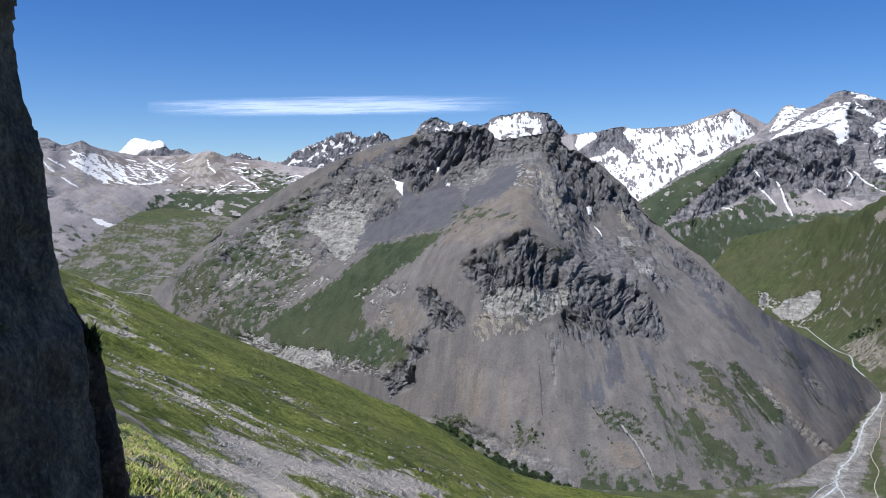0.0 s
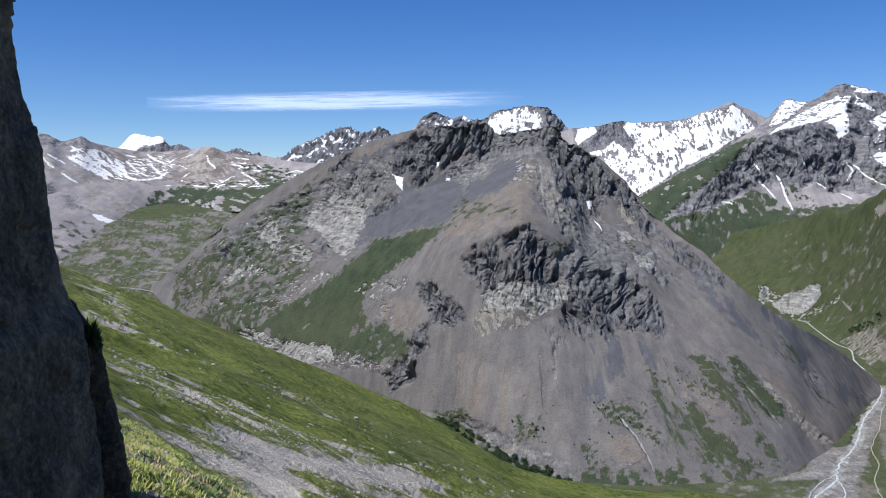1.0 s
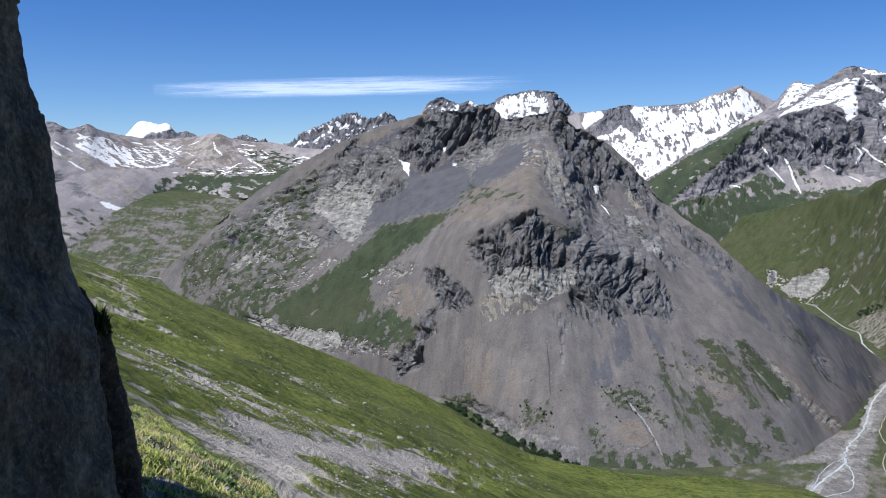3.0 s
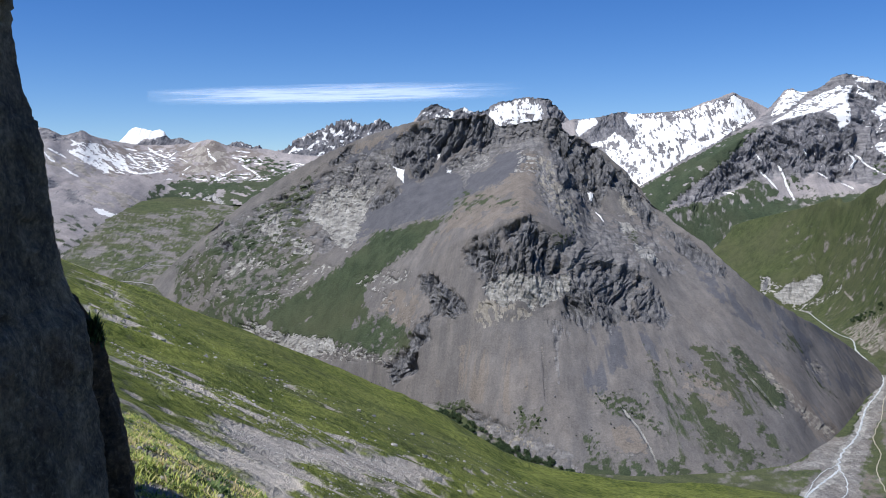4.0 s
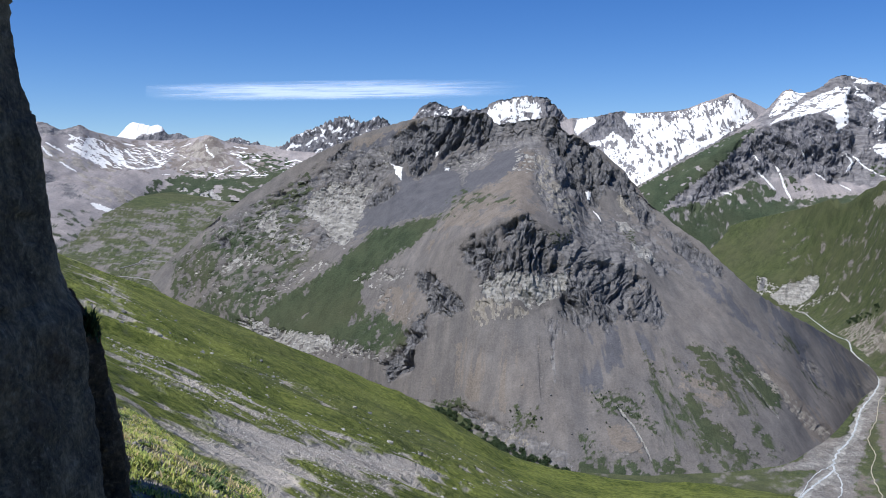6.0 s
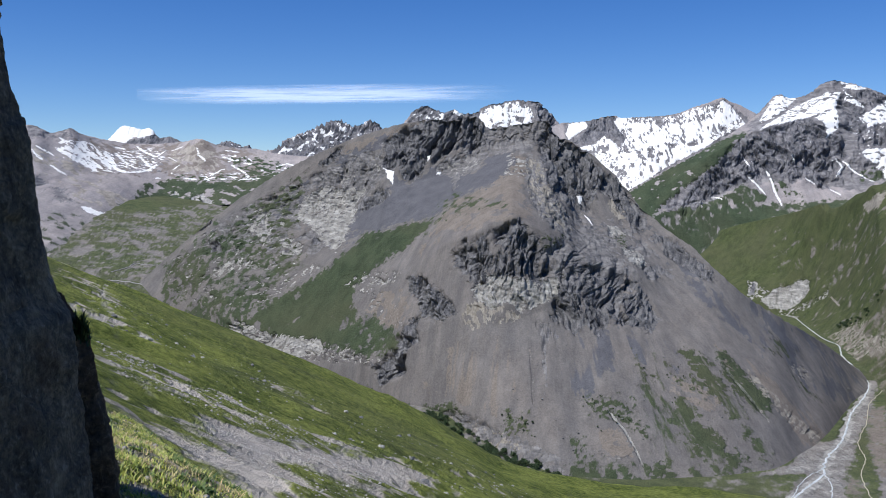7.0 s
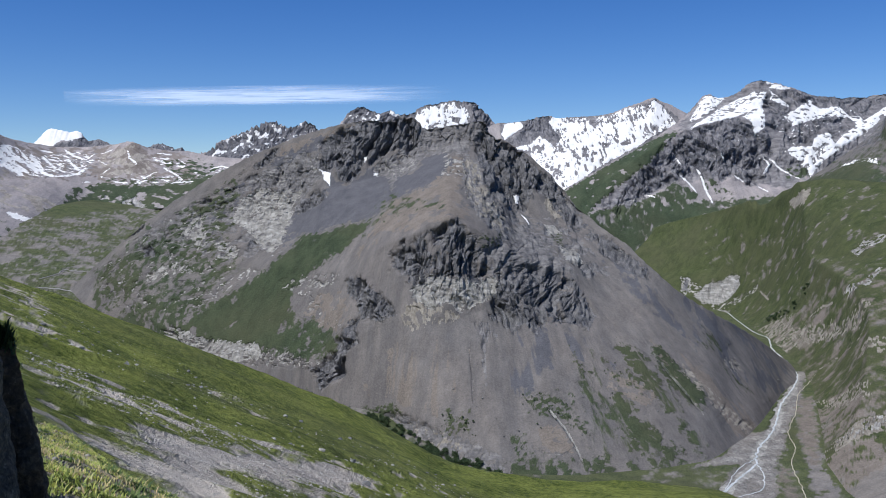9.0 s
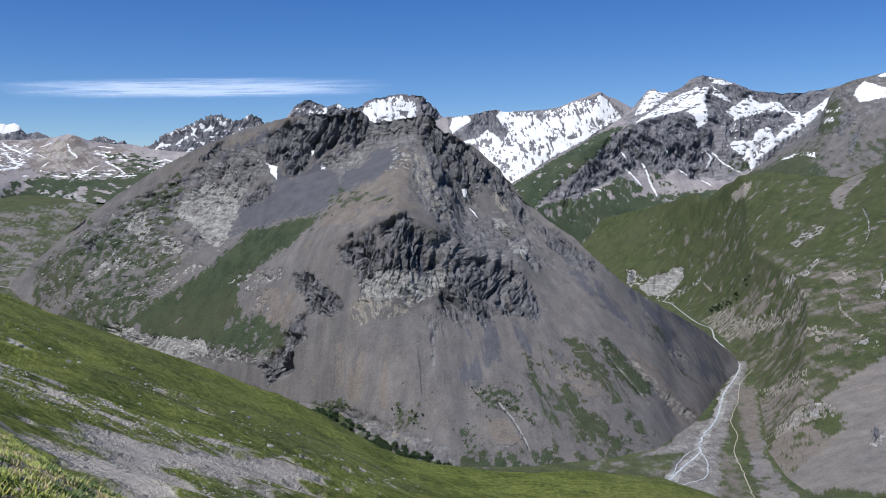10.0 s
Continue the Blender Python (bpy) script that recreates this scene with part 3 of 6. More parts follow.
cov.patch("brown", [(507, -279), (568, -295), (710, -442), (604, -427), (535, -362)], 10, 0.4, 30, (1.0, 0.3))
cov.patch("brown", [(22, -275), (130, -243), (176, -235), (156, -348), (65, -374), (-10, -371)], 20, 0.4, 60, (1.6, 0.3), 1.0, 0.25)
cov.patch("grass", [(-4, -65), (-52, -70), (-89, -87), (-153, -97), (-176, -125), (-219, -156), (-268, -197), (-314, -223), (-362, -247), (-395, -280), (-377, -311), (-312, -321), (-209, -319), (-162, -300), (-153, -269), (-172, -247), (-162, -199), (-133, -176), (-97, -142), (-63, -124), (-15, -83)], 8, 0.95, 36)
cov.patch("grass", [(-153, -272), (-117, -255), (-71, -269), (-71, -285), (-81, -306), (-136, -320), (-203, -319), (-186, -300)], 11, 0.81, 20)
cov.patch("grass", [(33, -5), (110, -15), (146, -27), (85, -39), (31, -52), (-15, -86), (-29, -74)], 8, 0.36, 22, (1.0, 1.0), 1.0, 0.3)
cov.patch("grass", [(-603, -300), (-536, -236), (-392, -227), (-342, -257), (-391, -313), (-476, -334), (-587, -310)], 8, 0.59, 24)
cov.patch("grass", [(-556, -135), (-467, -120), (-434, -144), (-501, -170), (-592, -187), (-681, -230), (-691, -192)], 8, 0.59, 20)
cov.patch("grass", [(-467, -120), (-346, -94), (-294, -153), (-385, -179), (-332, -190), (-404, -237), (-474, -143)], 8, 0.36, 18)
cov.patch("grass", [(-681, -230), (-592, -187), (-543, -198), (-594, -262), (-666, -301)], 8, 0.54, 18)
cov.patch("grass", [(-440, -28), (-316, 53), (-355, -29), (-480, -120), (-518, -96)], 8, 0.32, 18, (0.7, 1.2))
cov.patch("grass", [(-193, -224), (-128, -257), (-151, -289), (-201, -265)], 8, 0.45, 16)
cov.patch("grass", [(502, -281), (521, -289), (553, -326), (582, -357), (571, -370), (541, -371), (519, -346), (502, -309)], 7, 0.84, 20)
cov.patch("grass", [(438, -282), (468, -288), (486, -318), (499, -338), (520, -360), (499, -376), (484, -363), (473, -341), (450, -320)], 9, 0.84, 14, (1.0, 0.3), 1.7, 0.35)
cov.patch("grass", [(342, -300), (380, -312), (443, -313), (467, -335), (452, -339), (408, -322), (357, -319), (345, -310)], 9, 0.45, 10)
cov.patch("grass", [(404, -345), (423, -357), (442, -380), (464, -398), (484, -423), (447, -427), (417, -409), (400, -385), (386, -363)], 11, 0.84, 14, (1.0, 0.3), 1.7, 0.35)
cov.patch("grass", [(242, -340), (280, -336), (328, -344), (329, -359), (291, -365), (255, -361), (250, -350)], 9, 0.54, 9)
cov.patch("grass", [(291, -360), (329, -366), (344, -385), (316, -379)], 7, 0.63, 9)
cov.patch("grass", [(507, -385), (535, -395), (542, -421), (515, -422), (502, -407)], 9, 0.59, 9, (1.0, 0.3), 1.7, 0.35)
cov.patch("grass", [(207, -416), (249, -418), (303, -415), (320, -442), (209, -445)], 11, 0.72, 14)
cov.patch("grass", [(396, -426), (448, -426), (553, -445), (587, -493), (399, -456)], 11, 0.77, 14)
cov.patch("grass", [(319, -417), (363, -415), (367, -440), (328, -438)], 9, 0.77, 10)
cov.patch("grass", [(215, -387), (234, -392), (245, -407), (216, -411)], 7, 0.54, 8)
cov.patch("grass", [(647, -278), (722, -313), (669, -313), (624, -294)], 7, 0.36, 8, (1.0, 0.3), 1.7, 0.35)
cov.patch("grass", [(651, -330), (725, -385), (786, -425), (691, -380)], 7, 0.36, 8, (1.0, 0.3), 1.7, 0.35)
cov.patch("grass", [(365, -348), (397, -350), (394, -396), (367, -395)], 11, 0.32, 9, (1.0, 0.3), 1.7, 0.35)
cov.patch("grass", [(349, -285), (393, -281), (467, -428), (338, -418)], 8, 0.26, 9, (1.0, 0.3), 1.7, 0.35)
cov.patch("grass", [(-61, -410), (-10, -382), (39, -366), (48, -378), (-10, -401), (-56, -419)], 7, 0.77, 9)
cov.patch("grass", [(120, -360), (154, -362), (155, -386), (116, -389)], 7, 0.54, 8)
cov.patch("grass", [(372, -86), (398, -92), (389, -118), (374, -106)], 7, 0.54, 8)
cov.patch("grass", [(203, -80), (255, -83), (235, -112), (188, -119)], 11, 0.27, 9)
cov.patch("grass", [(-196, -391), (-137, -378), (-60, -388), (-51, -416), (-138, -415), (-184, -405)], 9, 0.72, 14)
cov.patch("snow", [(-120, 53), (-93, 43), (-94, 12), (-108, 28)], 2)
cov.patch("snow", [(-17, 83), (-9, 85), (-13, 67), (-17, 67)], 2)
cov.patch("snow", [(6, 41), (18, 41), (16, 35), (6, 36)], 2)
cov.patch("snow", [(314, -13), (327, -10), (322, -30), (316, -30)], 2)
cov.line("snow", [(323, -54), (330, -62), (333, -72)], 2.5)
cov.line("light", [(283, -355), (302, -377), (313, -398), (319, -417)], 2.5, 0.8)
cov.line("light", [(246, -400), (269, -409), (296, -409), (315, -401)], 2.0, 0.4)
cov.line("light", [(501, -293), (520, -326), (540, -355), (556, -381)], 4.0, 0.45)
cov.line("light", [(168, -261), (167, -302), (164, -347)], 3.5, 0.35)
cov.line("light", [(209, 54), (215, 6), (237, -29), (263, -69)], 2.5, 0.5)
cov.patch("light", [(-691, -192), (-565, -97), (-357, 12), (-300, -16), (-341, -119), (-294, -177), (-385, -257), (-573, -296)], 16, 0.13, 14, (0.7, 1.4))
cov.patch("grass", [(-691, -192), (-565, -97), (-357, 12), (-300, -16), (-341, -119), (-294, -177), (-385, -257), (-573, -296)], 22, 0.4, 22, (0.8, 1.2), 1.0, 0.35)
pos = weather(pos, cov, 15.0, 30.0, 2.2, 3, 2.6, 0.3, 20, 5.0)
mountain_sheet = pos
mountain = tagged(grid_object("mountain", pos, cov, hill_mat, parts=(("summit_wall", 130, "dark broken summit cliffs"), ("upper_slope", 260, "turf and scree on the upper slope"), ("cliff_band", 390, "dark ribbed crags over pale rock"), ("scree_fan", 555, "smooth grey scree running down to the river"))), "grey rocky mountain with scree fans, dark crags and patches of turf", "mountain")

# ---- the far ranges ----
pass_range_back = [(-2202, 3759, 35), (-1763, 3772, -87), (-1622, 3826, -132), (-1553, 3959, -122), (-1423, 4234, -155), (-1086, 4190, -130), (-849, 4294, -172), (-498, 4298, -210), (-227, 4300, -223)]
pass_range_crest = [(-2050, 3500, 385), (-1854, 3500, 331), (-1723, 3500, 294), (-1636, 3500, 263), (-1570, 3500, 248), (-1537, 3500, 248), (-1504, 3550, 218), (-1480, 3600, 234), (-1461, 3650, 251), (-1444, 3680, 228), (-1425, 3720, 219), (-1390, 3850, 207), (-1327, 3950, 195), (-1193, 4000, 200), (-1091, 3950, 208), (-1011, 3900, 220), (-954, 3950, 193), (-866, 4000, 180), (-790, 4000, 178), (-715, 4000, 160), (-614, 4000, 147), (-463, 4000, 140), (-212, 4000, 127)]
pass_range_mid = [(-1678, 2850, 46), (-1434, 2900, 20), (-1337, 3100, 21), (-1281, 3480, 67), (-1128, 3700, 78), (-907, 3750, 72), (-592, 3850, 86), (-204, 3850, 62)]
pass_range_foot = [(-1332, 2250, -205), (-1143, 2300, -195), (-1049, 2420, -190), (-1053, 2850, -151), (-1077, 3250, -121), (-1055, 3450, -96), (-844, 3480, -64), (-547, 3550, -43), (-188, 3550, -43)]
pos = loft([pass_range_back, pass_range_crest, pass_range_mid, pass_range_foot], [10, 90, 70], 520)
cov = Cover(pos)
cov.detail = 3
cov.patch("rock", [(-1579, 230), (-1548, 243), (-1459, 242), (-1436, 220), (-1437, 190), (-1511, 190)], 10, 0.7, 25)
cov.patch("rock", [(-1310, 2), (-1290, 7), (-1236, -27), (-1197, -47), (-1220, -46)], 8, 0.8, 20)
cov.patch("rock", [(-1362, 148), (-1170, 196), (-1091, 68), (-1256, 65)], 12, 0.3, 24)
cov.patch("brown", [(-1417, 197), (-1170, 196), (-1005, 213), (-744, 156), (-702, 41), (-1080, 44), (-1298, 66)], 20, 0.6, 60)
cov.patch("tan", [(-1143, 156), (-1013, 203), (-922, 141), (-892, 67), (-1065, 55)], 14, 0.5, 40)
cov.patch("tan", [(-1538, 183), (-1414, 140), (-1238, 44), (-1089, -56), (-1125, -77), (-1304, 21), (-1483, 125)], 20, 0.35, 60)
cov.patch("grass", [(-1142, 22), (-1058, 39), (-920, 24), (-813, 37), (-667, 66), (-531, 89), (-492, -41), (-709, -53), (-955, -112), (-1106, -111), (-1085, -67), (-1128, -51)], 10, 0.8, 40)
cov.patch("grass", [(-1084, 53), (-826, 66), (-672, 89), (-657, 41), (-915, 14)], 8, 0.4, 20)
cov.patch("grass", [(-897, 136), (-736, 136), (-576, 78), (-746, 41)], 10, 0.5, 24)
cov.patch("grass", [(-1138, -49), (-1086, -65), (-1010, -123), (-1071, -111), (-1056, -179), (-1081, -190), (-1062, -146)], 10, 0.7, 40)
cov.patch("grass", [(-1206, -70), (-1107, -111), (-1066, -139), (-1057, -177), (-1121, -168)], 12, 0.3, 40)
cov.patch("light", [(-960, -63), (-952, -25), (-918, -15), (-852, -59), (-1054, -93), (-929, -75)], 6, 0.75, 14)
cov.patch("light", [(-1039, -25), (-1027, -7), (-1008, -25)], 4)
# a cast shadow on the left slope, painted in with the dark cover
cov.patch("dark", [(-1491, 120), (-1436, 95), (-1385, 51), (-1330, 17), (-1344, 6), (-1370, 2)], 6)
cov.patch("rock", [(-1116, -86), (-1105, -90), (-1083, -117), (-1094, -109)], 5, 0.7, 12)
cov.line("snow", [(-1464, 201), (-1434, 185), (-1409, 166)], 2.9)
cov.line("snow", [(-1435, 156), (-1377, 126), (-1337, 98), (-1292, 69)], 5.8)
cov.line("snow", [(-1419, 165), (-1375, 138), (-1353, 131), (-1321, 118), (-1267, 78)], 6.2)
cov.line("snow", [(-1412, 188), (-1384, 159), (-1348, 131), (-1305, 113), (-1270, 89)], 5.4)
cov.line("snow", [(-1347, 175), (-1312, 167)], 3.3)
cov.line("snow", [(-1344, 151), (-1298, 114), (-1252, 77), (-1219, 66), (-1179, 66), (-1160, 79), (-1152, 103)], 4.2)
cov.line("snow", [(-1288, 182), (-1234, 155), (-1178, 137), (-1161, 164)], 3.7)
cov.line("snow", [(-1293, 139), (-1260, 129), (-1240, 137), (-1200, 112), (-1165, 91)], 3.7)
cov.line("snow", [(-1136, 163), (-1089, 182)], 2.9)
cov.line("snow", [(-1016, 178), (-998, 146), (-965, 119)], 5.4)
cov.line("snow", [(-1076, 79), (-1063, 99)], 4.5)
cov.line("snow", [(-911, 64), (-879, 84)], 4.2)
cov.line("snow", [(-910, 167), (-854, 161)], 2.9)
cov.line("snow", [(-910, 137), (-857, 121), (-840, 128)], 3.3)
cov.line("snow", [(-837, 91), (-791, 66), (-764, 49)], 3.7)
cov.line("snow", [(-794, 40), (-736, 41)], 3.3)
cov.line("snow", [(-1473, 147), (-1416, 105)], 2.5)
cov.line("snow", [(-1387, 85), (-1329, 50)], 2.5)
cov.line("snow", [(-1473, 161), (-1413, 123)], 2.1)
cov.line("snow", [(-1178, -60), (-1136, -81), (-1114, -91)], 4.2)
cov.line("snow", [(-1128, 44), (-1105, 43)], 2.9)
cov.line("snow", [(-1022, 44), (-968, 38)], 3.3)
cov.line("snow", [(-939, 36), (-901, 49)], 3.3)
cov.line("snow", [(-675, 97), (-634, 110), (-595, 99)], 3.3)
cov.line("snow", [(-648, 80), (-606, 82)], 2.9)
cov.line("snow", [(-732, 82), (-718, 80)], 2.9)
cov.line("snow", [(-1364, 157), (-1333, 132)], 2.9)
cov.line("snow", [(-1131, 136), (-1083, 116)], 2.1)
cov.line("snow", [(-807, 136), (-778, 116)], 2.1)
cov.line("snow", [(-1315, 145), (-1257, 109), (-1210, 85)], 2.9)
cov.line("snow", [(-1399, 155), (-1346, 116), (-1285, 76)], 3.3)
cov.line("snow", [(-939, 42), (-920, 55)], 3.3)
cov.line("snow", [(-863, 103), (-827, 83)], 2.9)
cov.patch("snow", [(-1466, 200), (-1405, 191), (-1308, 135), (-1222, 62), (-1298, 66), (-1406, 136)], 6, 0.4, 26, (1.0, 1.5))
cov.patch("snow", [(-1329, 153), (-1231, 178), (-1143, 143), (-1142, 72), (-1219, 56)], 6, 0.34, 26, (1.0, 1.5))
cov.patch("snow", [(-1089, 63), (-897, 78), (-757, 65), (-586, 115), (-572, 65), (-765, 30), (-967, 29)], 6, 0.16, 26, (1.0, 1.5))
cov.patch("snow", [(-927, 154), (-812, 147), (-767, 91), (-863, 103)], 6, 0.3, 26, (1.0, 1.5))
cov.cut("snow", [(-1600, 300), (-500, 300), (-500, 40), (-1600, -120)], 10, 0.16, 16, (1.0, 1.4))
pos = weather(pos, cov, 12.0, 45.0, 6.0, 51, crest=10, spire=4.0)
tagged(grid_object("pass_range", pos, cov, hazed_far_mat, parts=(("crest_slope", 100, "brown crest with broken snow"), ("scree_slope", 171, "grey-brown scree and thin turf"))), "brown scree range with broken late-summer snow patches", "mountain range")

snow_dome_back = [(-1793, 4838, -8), (-1691, 4839, 114), (-1564, 4840, 108), (-1468, 4841, 62), (-1323, 4843, 21), (-1262, 4844, -8)]
snow_dome_crest = [(-1724, 4650, 192), (-1688, 4650, 244), (-1655, 4650, 273), (-1625, 4650, 314), (-1590, 4650, 331), (-1546, 4650, 320), (-1502, 4650, 308), (-1455, 4650, 317), (-1435, 4650, 291), (-1410, 4650, 262), (-1357, 4650, 273), (-1313, 4650, 256), (-1270, 4650, 221), (-1212, 4650, 192)]
snow_dome_foot = [(-1669, 4500, 157), (-1513, 4500, 171), (-1173, 4500, 157)]
pos = loft([snow_dome_back, snow_dome_crest, snow_dome_foot], [6, 40], 160)
cov = Cover(pos)
cov.patch("rock", [(-1724, 192), (-1536, 246), (-1435, 284), (-1357, 273), (-1277, 226), (-1173, 157), (-1668, 157)], 8)
cov.patch("dark", [(-1445, 271), (-1357, 273), (-1261, 216), (-1226, 173), (-1513, 171), (-1546, 232)], 6)
cov.patch("snow", [(-1691, 239), (-1623, 315), (-1590, 331), (-1455, 316), (-1429, 279), (-1486, 259), (-1527, 259), (-1560, 232)], 5)
pos = weather(pos, cov, 7.0, 30.0, 4.0, 71, crest=6, spire=5.0)
tagged(grid_object("snow_dome", pos, cov, hazed_far_mat), "distant glacier dome white with snow above dark rock", "mountain")

low_peak_back = [(-1202, 4890, 50), (-1180, 4890, 79), (-1149, 4890, 94), (-1109, 4890, 102), (-1070, 4890, 85), (-1033, 4890, 70), (-1008, 4890, 84), (-986, 4890, 64), (-956, 4890, 46)]
low_peak_crest = [(-1156, 4700, 200), (-1135, 4700, 229), (-1105, 4700, 244), (-1067, 4700, 252), (-1029, 4700, 235), (-994, 4700, 220), (-970, 4700, 234), (-949, 4700, 214), (-920, 4700, 196)]
low_peak_foot = [(-1115, 4540, 130), (-1095, 4540, 159), (-1066, 4540, 174), (-1029, 4540, 182), (-992, 4540, 165), (-959, 4540, 150), (-936, 4540, 164), (-915, 4540, 144), (-887, 4540, 126)]
pos = loft([low_peak_back, low_peak_crest, low_peak_foot], [6, 30], 90, 5)
cov = Cover(pos)
cov.w["rock"][:] = cov.w["dark"][:] = 1.0
x0, z0 = low_peak_crest[3][0], low_peak_crest[3][2]
cov.patch("snow", [(x0 - 90, z0 - 60), (x0 + 90, z0 + 10), (x0 + 120, z0 - 60)], 6, 0.2, 22)
pos = weather(pos, cov, 9.0, 26.0, 4.0, 76, crest=6, spire=10.0)
tagged(grid_object("low_peak", pos, cov, hazed_far_mat), "small dark peak far beyond the pass with specks of snow", "mountain")

jagged_peaks_back = [(-928, 4695, -95), (-706, 4697, 11), (-573, 4698, 64), (-449, 4699, 62), (-351, 4699, 73), (-263, 4700, 45), (-71, 4700, -95)]
jagged_peaks_crest = [(-880, 4450, 155), (-796, 4450, 183), (-739, 4450, 228), (-669, 4450, 261), (-627, 4450, 273), (-585, 4450, 300), (-543, 4450, 314), (-500, 4450, 331), (-459, 4450, 334), (-425, 4450, 312), (-389, 4450, 300), (-361, 4450, 317), (-333, 4450, 323), (-313, 4450, 337), (-277, 4450, 323), (-249, 4450, 295), (-179, 4450, 239), (-67, 4450, 155)]
jagged_peaks_foot = [(-841, 4250, 95), (-493, 4250, 122), (-64, 4250, 122)]
pos = loft([jagged_peaks_back, jagged_peaks_crest, jagged_peaks_foot], [6, 70], 240)
cov = Cover(pos)
cov.patch("rock", [(-840, 95), (-782, 194), (-499, 331), (-277, 323), (-64, 122)], 6)
cov.patch("dark", [(-840, 95), (-782, 194), (-499, 331), (-277, 323), (-64, 122)], 6, 0.85, 40)
cov.patch("snow", [(-783, 153), (-682, 253), (-457, 323), (-270, 316), (-254, 151)], 10, 0.3, 35)
pos = weather(pos, cov, 18.0, 36.0, 5.0, 81, crest=6, spire=24.0)
tagged(grid_object("jagged_peak", pos, cov, hazed_far_mat), "distant jagged blue-grey peak streaked with snow", "mountain")

glacier_peak_back = [(-210, 4850, 26), (-58, 4850, 178), (58, 4850, 135), (216, 4850, 138), (344, 4849, 190), (520, 4849, 198), (633, 4848, 135), (750, 4847, 26)]
glacier_peak_crest = [(-200, 4600, 276), (-142, 4600, 351), (-104, 4600, 402), (-55, 4600, 428), (-26, 4600, 431), (17, 4600, 405), (55, 4600, 385), (104, 4600, 411), (142, 4600, 388), (205, 4600, 388), (248, 4600, 414), (292, 4600, 437), (326, 4600, 440), (378, 4600, 451), (436, 4600, 460), (494, 4600, 448), (543, 4600, 463), (566, 4600, 428), (601, 4600, 385), (639, 4600, 334), (712, 4600, 276)]
glacier_peak_foot = [(-191, 4400, 181), (238, 4400, 209), (681, 4400, 181)]
pos = loft([glacier_peak_back, glacier_peak_crest, glacier_peak_foot], [6, 70], 260)
cov = Cover(pos)
cov.detail = 3
cov.patch("rock", [(-191, 181), (-57, 427), (543, 462), (681, 181)], 6)
cov.patch("dark", [(-191, 181), (-111, 393), (-38, 430), (80, 398), (224, 399), (244, 327), (209, 207)], 6)
cov.patch("dark", [(511, 453), (542, 463), (620, 359), (616, 300), (540, 327)], 4)
cov.patch("snow", [(226, 363), (251, 392), (300, 424), (356, 429), (413, 449), (465, 432), (491, 403), (508, 361), (491, 315), (443, 282), (371, 283), (303, 282), (254, 317)], 5)
cov.cut("snow", [(283, 419), (417, 450), (514, 432), (508, 398), (453, 419), (352, 422)], 6, 0.5, 24, (1.4, 0.7))
cov.cut("snow", [(405, 375), (460, 362), (443, 330), (413, 343)], 5, 0.8, 20)
cov.cut("snow", [(291, 325), (348, 345), (331, 296)], 5, 0.6, 20)
cov.patch("snow", [(98, 388), (108, 400), (129, 390), (161, 377), (125, 370)], 4)
cov.patch("snow", [(-126, 368), (-59, 408), (53, 384), (52, 348), (-118, 340)], 5, 0.3, 24)
cov.detail = 5
cov.cut("snow", [(180, 480), (620, 480), (620, 280), (180, 280)], 8, 0.27, 34, (1.3, 0.8))
pos = weather(pos, cov, 15.0, 34.0, 5.0, 91, crest=6, spire=13.0)
tagged(grid_object("glacier_peak", pos, cov, hazed_far_mat), "high distant peak of haze-tinted rock with a hanging glacier", "mountain")

snow_cirque_back = [(509, 4598, 25), (739, 4597, 79), (926, 4595, 114), (1171, 4592, 112), (1400, 4589, 174), (1514, 4587, 177), (1659, 4585, 114), (1897, 4531, 8)]
snow_cirque_crest = [(481, 4350, 275), (563, 4350, 302), (623, 4350, 326), (700, 4350, 329), (754, 4350, 337), (822, 4350, 359), (877, 4350, 364), (904, 4350, 348), (1000, 4350, 356), (1109, 4350, 362), (1191, 4350, 375), (1272, 4350, 408), (1327, 4350, 424), (1381, 4350, 446), (1400, 4350, 451), (1436, 4350, 427), (1477, 4350, 416), (1518, 4350, 392), (1573, 4350, 364), (1664, 4300, 312), (1801, 4300, 258)]
snow_cirque_mid = [(465, 4200, 147), (721, 4150, 145), (908, 4050, 142), (1216, 4150, 223), (1495, 4200, 252), (1761, 4200, 173)]
snow_cirque_foot = [(444, 4000, -36), (865, 3850, -23), (1161, 3950, 39), (1700, 4050, 65)]
pos = loft([snow_cirque_back, snow_cirque_crest, snow_cirque_mid, snow_cirque_foot], [6, 70, 50], 420)
cov = Cover(pos)
cov.detail = 3
cov.patch("rock", [(638, 321), (772, 337), (882, 353), (1213, 364), (1396, 436), (1518, 335), (1333, 217), (1091, 122), (867, -18), (747, 113), (624, 223)], 10)
cov.patch("dark", [(769, 336), (873, 356), (896, 293), (895, 199), (868, 255), (812, 255), (774, 244), (727, 216), (658, 219), (744, 296)], 5)
cov.patch("snow", [(630, 265), (652, 317), (726, 328), (745, 301), (699, 275), (640, 236)], 4)
cov.patch("snow", [(666, 195), (748, 179), (747, 134), (760, 79), (797, 39), (839, 3), (866, -13), (919, 30), (983, 70), (1096, 129), (1276, 211), (1347, 254), (1412, 283), (1484, 313), (1472, 350), (1439, 395), (1394, 430), (1355, 412), (1270, 393), (1170, 357), (1057, 346), (947, 346), (888, 350), (862, 322), (900, 243), (861, 196), (845, 221), (804, 254), (755, 216)], 5)
cov.cut("snow", [(979, 195), (998, 181), (1007, 143), (972, 153)], 4, 0.8, 10)
cov.cut("snow", [(921, 191), (945, 179), (965, 129), (934, 143)], 4, 0.8, 10)
